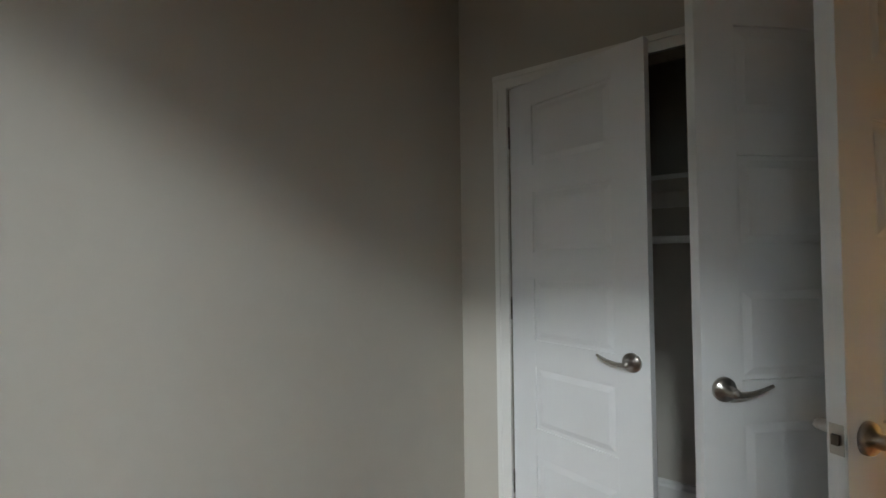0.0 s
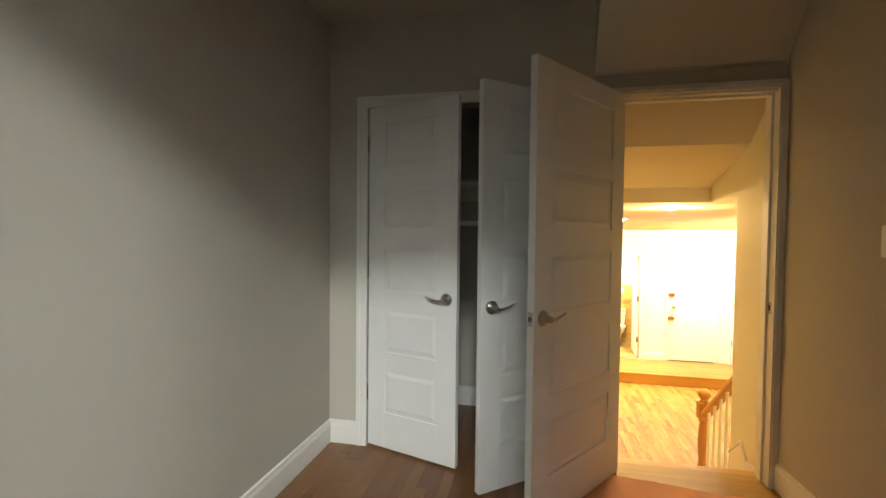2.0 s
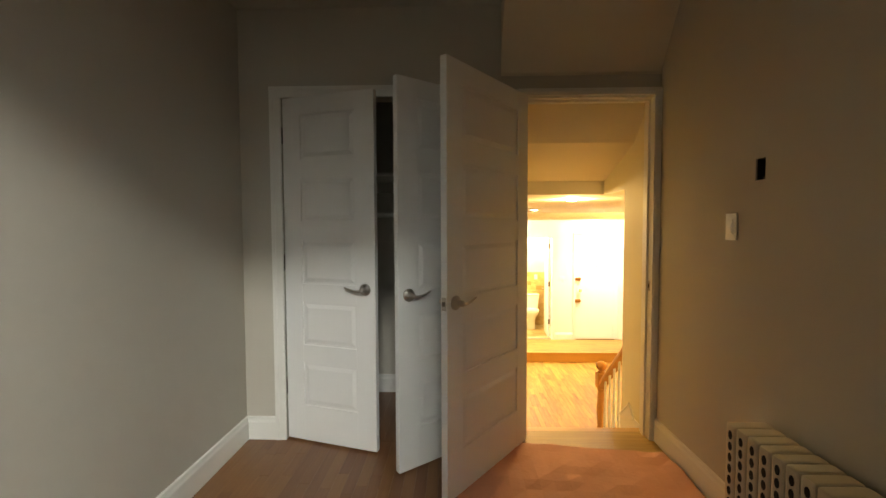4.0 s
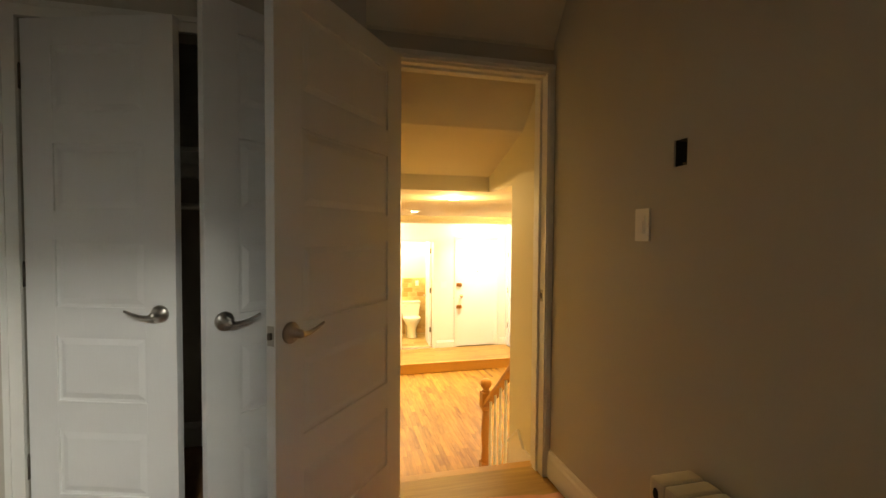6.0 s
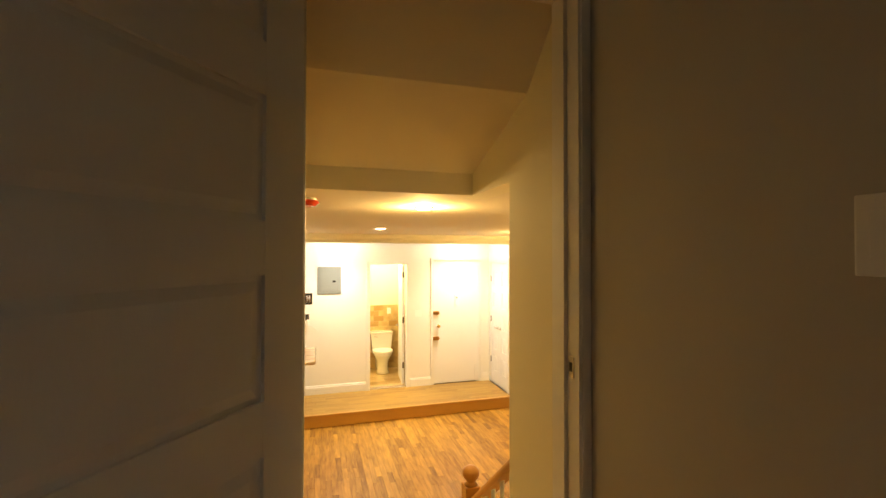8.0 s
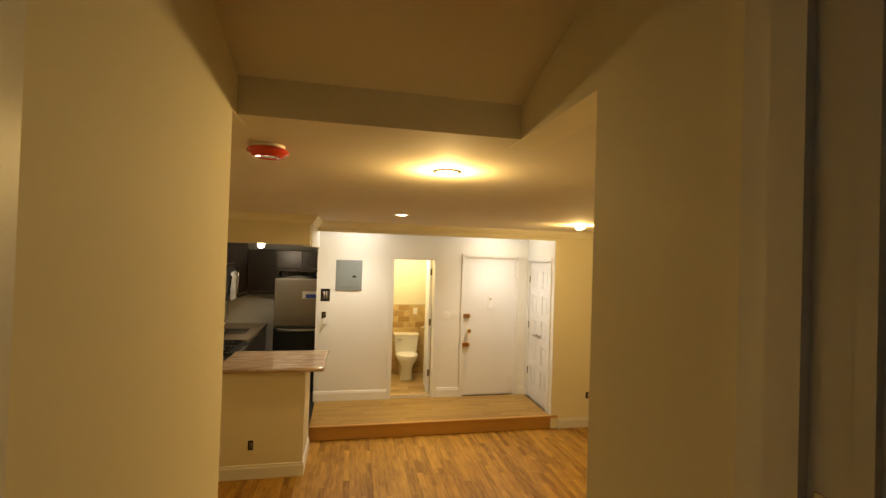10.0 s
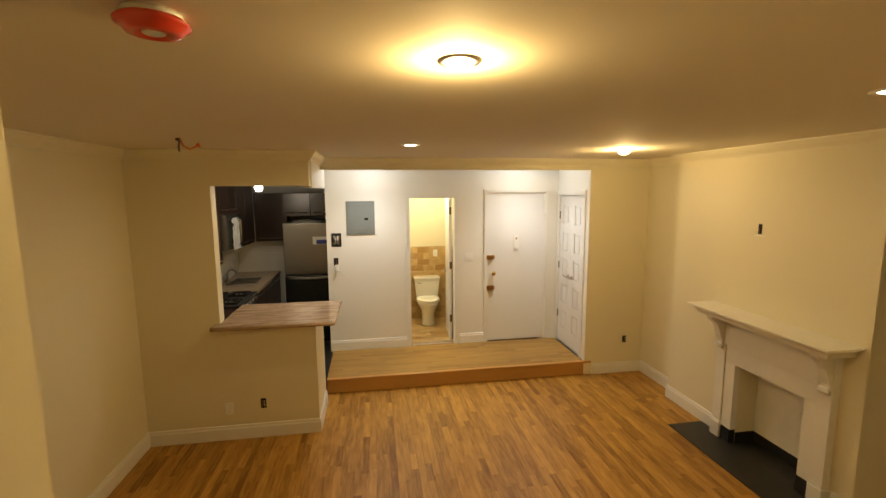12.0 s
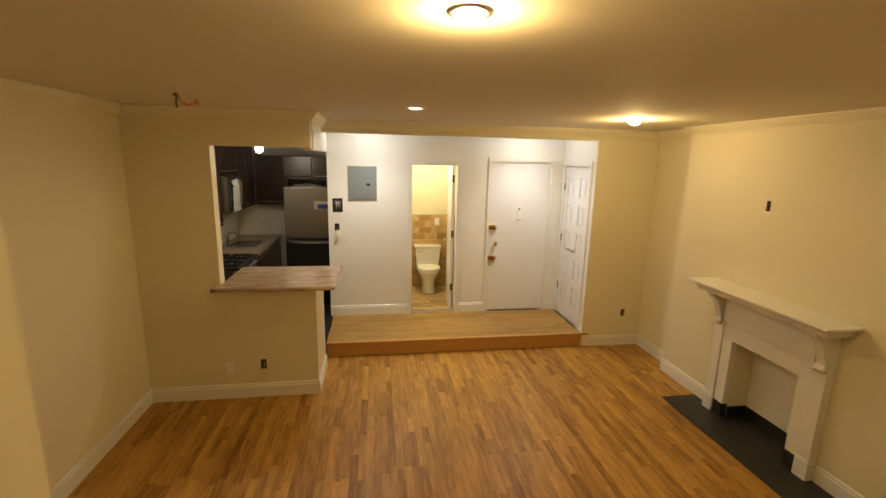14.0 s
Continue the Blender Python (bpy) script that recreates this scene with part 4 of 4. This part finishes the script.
part("spout", S().tube([(0, 0, 0), (0, 0, 0.13), (0.03, 0, 0.19), (0.09, 0, 0.205), (0.15, 0, 0.17), (0.165, 0, 0.13)], [0.02, 0.014, 0.013, 0.012, 0.012, 0.014], 10), NICKEL, fc)
part("handle", S().tube([(0, -0.06, 0), (0, -0.06, 0.05), (0.03, -0.09, 0.09)], [0.018, 0.012, 0.007], 8), NICKEL, fc)
bsp = thing("backsplash", "pale tile panel behind the kitchen counter", "backsplash")
part("panel", S().box(-0.30, 9.435, -0.045, 0.235, 9.4495, 0.25), TRIM, bsp)

rg = thing("stove", "black gas range with steel knobs beside the counter", "stove")
part("body", S().box(-0.599, 7.31, KF, 0.0, 8.045, -0.10, 0.004), STEEL, rg)
part("cooktop", S().box(-0.599, 7.31, -0.099, 0.015, 8.045, -0.062, 0.006), BLACK, rg, "black cooktop")
for x in (-0.43, -0.15):
    for y in (7.48, 7.87):
        gr = S()
        for d in (-0.09, 0, 0.09):
            gr.box(x - 0.11, y + d - 0.007, -0.062, x + 0.11, y + d + 0.007, -0.035).box(x + d - 0.007, y - 0.11, -0.0615, x + d + 0.007, y + 0.11, -0.036)
        part("burner_grate", gr, BLACK, rg, "black iron grate")
for k in range(5):
    part("knob", S().turned([(0.026, 0), (0.024, 0.022), (0.020, 0.026)], 16, pose(0.0, 7.40 + k * 0.14, -0.13, 0, 90, 0)), NICKEL, rg, "metal knob")
for k in range(3):
    part("burner_cap", S().turned([(0.05, 0), (0.05, 0.012), (0.03, 0.018)], 18, pose((-0.43, -0.15, -0.15)[k], (7.87, 7.87, 7.48)[k], -0.0615)), NICKEL, rg)

mw = thing("microwave", "steel over-range microwave hung with loose plastic film", "microwave")
part("body", S().box(-0.599, 7.70, 0.50, -0.21, 8.29, 0.925, 0.005), STEEL, mw)
part("door", S().box(-0.21, 7.71, 0.51, -0.19, 8.12, 0.915, 0.004), STEEL, mw)
part("window", S().box(-0.192, 7.77, 0.57, -0.188, 8.02, 0.86), BLACK, mw, "dark glass window")
part("handle", S().tube([(-0.19, 8.09, 0.55), (-0.15, 8.09, 0.57), (-0.145, 8.09, 0.71), (-0.15, 8.09, 0.85), (-0.19, 8.09, 0.87)], 0.012, 8), NICKEL, mw, "metal handle")
part("control_panel", S().box(-0.21, 8.13, 0.51, -0.19, 8.28, 0.915, 0.003), BLACK, mw)
fl = S()
nn, mm = 10, 12
vs = [(-0.165 + 0.025 * noise.noise((i * 0.7, j * 0.6, 1)) + 0.012 * math.sin(j * 1.4), 7.84 + 0.24 * j / mm, 0.50 + 0.38 * i / nn) for i in range(nn + 1) for j in range(mm + 1)]
vs += [(x - 0.004, y, z) for x, y, z in vs]
q = (nn + 1) * (mm + 1)
fl.add(vs, [(o + i * (mm + 1) + j, o + i * (mm + 1) + j + 1, o + (i + 1) * (mm + 1) + j + 1, o + (i + 1) * (mm + 1) + j) for o in (0, q) for i in range(nn) for j in range(mm)], None, True)
part("plastic_film", fl, TEXTILE, mw, "loose protective plastic film")

fr = thing("refrigerator", "stainless steel two-door refrigerator with a blue label", "refrigerator", pose(0.245, 8.60, KF))
part("body", S().box(0.0, 0.06, 0.02, 0.70, 0.72, 1.715, 0.006), GREY_STEEL, fr)
up = part("upper_door", S().box(0.0, 0.0, 1.0, 0.70, 0.056, 1.72, 0.012), STEEL, fr, "brushed steel freezer door")
lo = part("lower_door", S().box(0.0, 0.0, 0.05, 0.70, 0.056, 0.985, 0.012), DARK_STEEL, fr, "dark steel lower door")
part("handle", S().tube([(0.06, -0.002, 0.955), (0.16, -0.03, 0.95), (0.35, -0.042, 0.945), (0.54, -0.03, 0.95), (0.64, -0.002, 0.955)], 0.016, 10), NICKEL, lo, "curved metal handle")
lb = part("label", S().box(0.40, -0.003, 1.42, 0.68, -0.0005, 1.53), LABEL, up, "white label")
part("label_print", S().box(0.45, -0.005, 1.425, 0.68, -0.003, 1.485), BLUE, lb, "blue print")
part("foot_grille", S().box(0.02, 0.03, 0.0, 0.68, 0.06, 0.045), BLACK, fr)
pp = thing("papers", "crumpled plastic wrap lying on the refrigerator", "packaging", pose(0.55, 8.80, KF + 1.717))
part("wrap", S().turned([(0.20, 0), (0.21, 0.012), (0.15, 0.03), (0.08, 0.035), (0.02, 0.05)], 12, None, 1.0, 0.6), TEXTILE, pp)
kl = thing("kitchen_light", "lit bare globe bulb on the kitchen ceiling", "ceiling light", pose(0.285, 7.30, 1.345))
part("base", S().turned([(0.06, 0), (0.055, -0.03), (0.03, -0.05), (0.022, -0.06)], 20), PLASTIC, kl)
part("bulb", S().turned([(0.016, -0.06), (0.034, -0.085), (0.042, -0.11), (0.034, -0.14), (0.012, -0.153)], 20), LIT_SPOT, kl, "glowing globe bulb")

# ---- strips of the floors ----


def strip_mesh(dx, dy, t, mat, name):
    """A strip with its edges eased, lying from the origin."""
    e = 0.0006
    s = S()
    vs = [(0, 0, -t), (dx, 0, -t), (dx, dy, -t), (0, dy, -t), (0, 0, -e), (dx, 0, -e), (dx, dy, -e), (0, dy, -e), (e, e, 0), (dx - e, e, 0), (dx - e, dy - e, 0), (e, dy - e, 0)]
    s.add(vs, [(0, 1, 5, 4), (1, 2, 6, 5), (2, 3, 7, 6), (3, 0, 4, 7), (4, 5, 9, 8), (5, 6, 10, 9), (6, 7, 11, 10), (7, 4, 8, 11), (8, 9, 10, 11)])
    return s


def strips(parent, x0, x1, y0, y1, z, width, along, mats, near=None, name="strip", lens=(0.22, 0.3, 0.42, 0.55, 0.7, 0.9), seed=1, avoid=None):
    rnd = random.Random(seed)
    rest, cache = S(), {}
    lo, hi, a0, a1 = (x0, x1, y0, y1) if along == "y" else (y0, y1, x0, x1)
    u = lo
    while u < hi - 0.004:
        w = min(width, hi - u)
        v = a0 - rnd.random() * 0.6
        while v < a1 - 0.004:
            L = rnd.choice(lens)
            s0, s1 = max(v, a0), min(v + L, a1)
            v += L
            if s1 - s0 < 0.01:
                continue
            gap = 0.0005
            if along == "y":
                ox, oy, dx, dy = u, s0, w - gap, s1 - s0 - gap
            else:
                ox, oy, dx, dy = s0, u, s1 - s0 - gap, w - gap
            if avoid and avoid(ox, oy, dx, dy):
                continue
            dz = rnd.uniform(-0.0006, 0.0)
            if near is None or near(ox, oy, ox + dx, oy + dy):
                key = (round(dx, 4), round(dy, 4))
                if key not in cache:
                    cache[key] = strip_mesh(dx, dy, 0.0035, mats[0], name).mesh(name, mats[0])
                ob = new(name, cache[key])
                ob.location = (ox, oy, z + dz)
                ob.parent = parent
            else:
                q = strip_mesh(dx, dy, 0.0035, mats[0], name)
                rest.add(q.v, q.f, Matrix.Translation((ox, oy, z + dz)))
        u += width
    if rest.v:
        r = part("far_strips", rest, mats[1], parent, "oak strips further off")
        r["kind"] = "stuff"


strips(plat, 0.912, 4.06, 7.293, 8.170, PLAT, 0.0585, "x", (OAK_X, OAK_X), name="strip", seed=4)
strips(bed_floor, -0.604, 1.839, -0.95, 1.999, 0.0, 0.0585, "y", (BED_OAK, BED_OAK), near=lambda a, b, c, d: d > 1.0 and c < 1.2, name="strip", seed=5)
strips(bed_floor, -0.60, 0.90, 2.0, 2.78, 0.0, 0.0585, "y", (BED_OAK, BED_OAK), near=lambda a, b, c, d: False, name="strip", seed=6)
strips(living_floor, -0.584, 4.334, 2.62, 7.260, FLOOR, 0.0585, "y", (OAK, OAK_FAR), near=lambda a, b, c, d: 0.55 < a < 3.2 and 3.6 < b and d < 6.0, name="strip", seed=7)
strips(living_floor, 4.335, 4.704, 5.987, 6.529, FLOOR, 0.0585, "y", (OAK, OAK_FAR), near=lambda a, b, c, d: False, name="strip", seed=9)
strips(living_floor, 4.335, 4.836, 6.53, 7.246, FLOOR, 0.0585, "y", (OAK, OAK_FAR), near=lambda a, b, c, d: False, name="strip", seed=8)


def tiles(parent, origin, du, dv, nu, nv, su, sv, mat, seed, up):
    """Stone tiles in running bond over a plane; up: the way they stand out."""
    rnd = random.Random(seed)
    o, a, b, n = Vector(origin), Vector(du), Vector(dv), Vector(up)
    cache = {}
    for j in range(nv):
        shift = 0.5 * su * (j % 2)
        i = -1
        while True:
            i += 1
            u0, u1 = max(i * su - shift, 0), min((i + 1) * su - shift, nu)
            if u0 >= nu:
                break
            if u1 - u0 < 0.02:
                continue
            w, h, g = u1 - u0 - 0.004, sv - 0.004, 0.002
            key = (round(w, 3), round(h, 3))
            if key not in cache:
                s = S()
                s.add([tuple(a * x + b * y + n * z) for z, e in ((0, 0), (0.004, 0), (0.006, 0.003)) for x, y in ((e, e), (w - e, e), (w - e, h - e), (e, h - e))],
                      [(0, 1, 5, 4), (1, 2, 6, 5), (2, 3, 7, 6), (3, 0, 4, 7), (4, 5, 9, 8), (5, 6, 10, 9), (6, 7, 11, 10), (7, 4, 8, 11), (8, 9, 10, 11)])
                cache[key] = s.mesh("tile", mat)
            ob = new("tile", cache[key])
            ob.location = o + a * (u0 + g) + b * (j * sv + g) + n * rnd.uniform(0, 0.0008)
            ob.parent = parent


tiles(bath_tiles, (1.70, 9.492, PLAT + 0.006), (1, 0, 0), (0, 0, 1), 1.09, 12, 0.20, 0.1015, TILE, 3, (0, -1, 0))
tiles(bath_floor, (1.70, 8.30, PLAT - 0.005), (1, 0, 0), (0, 1, 0), 1.09, 8, 0.30, 0.148, TILE, 5, (0, 0, 1))
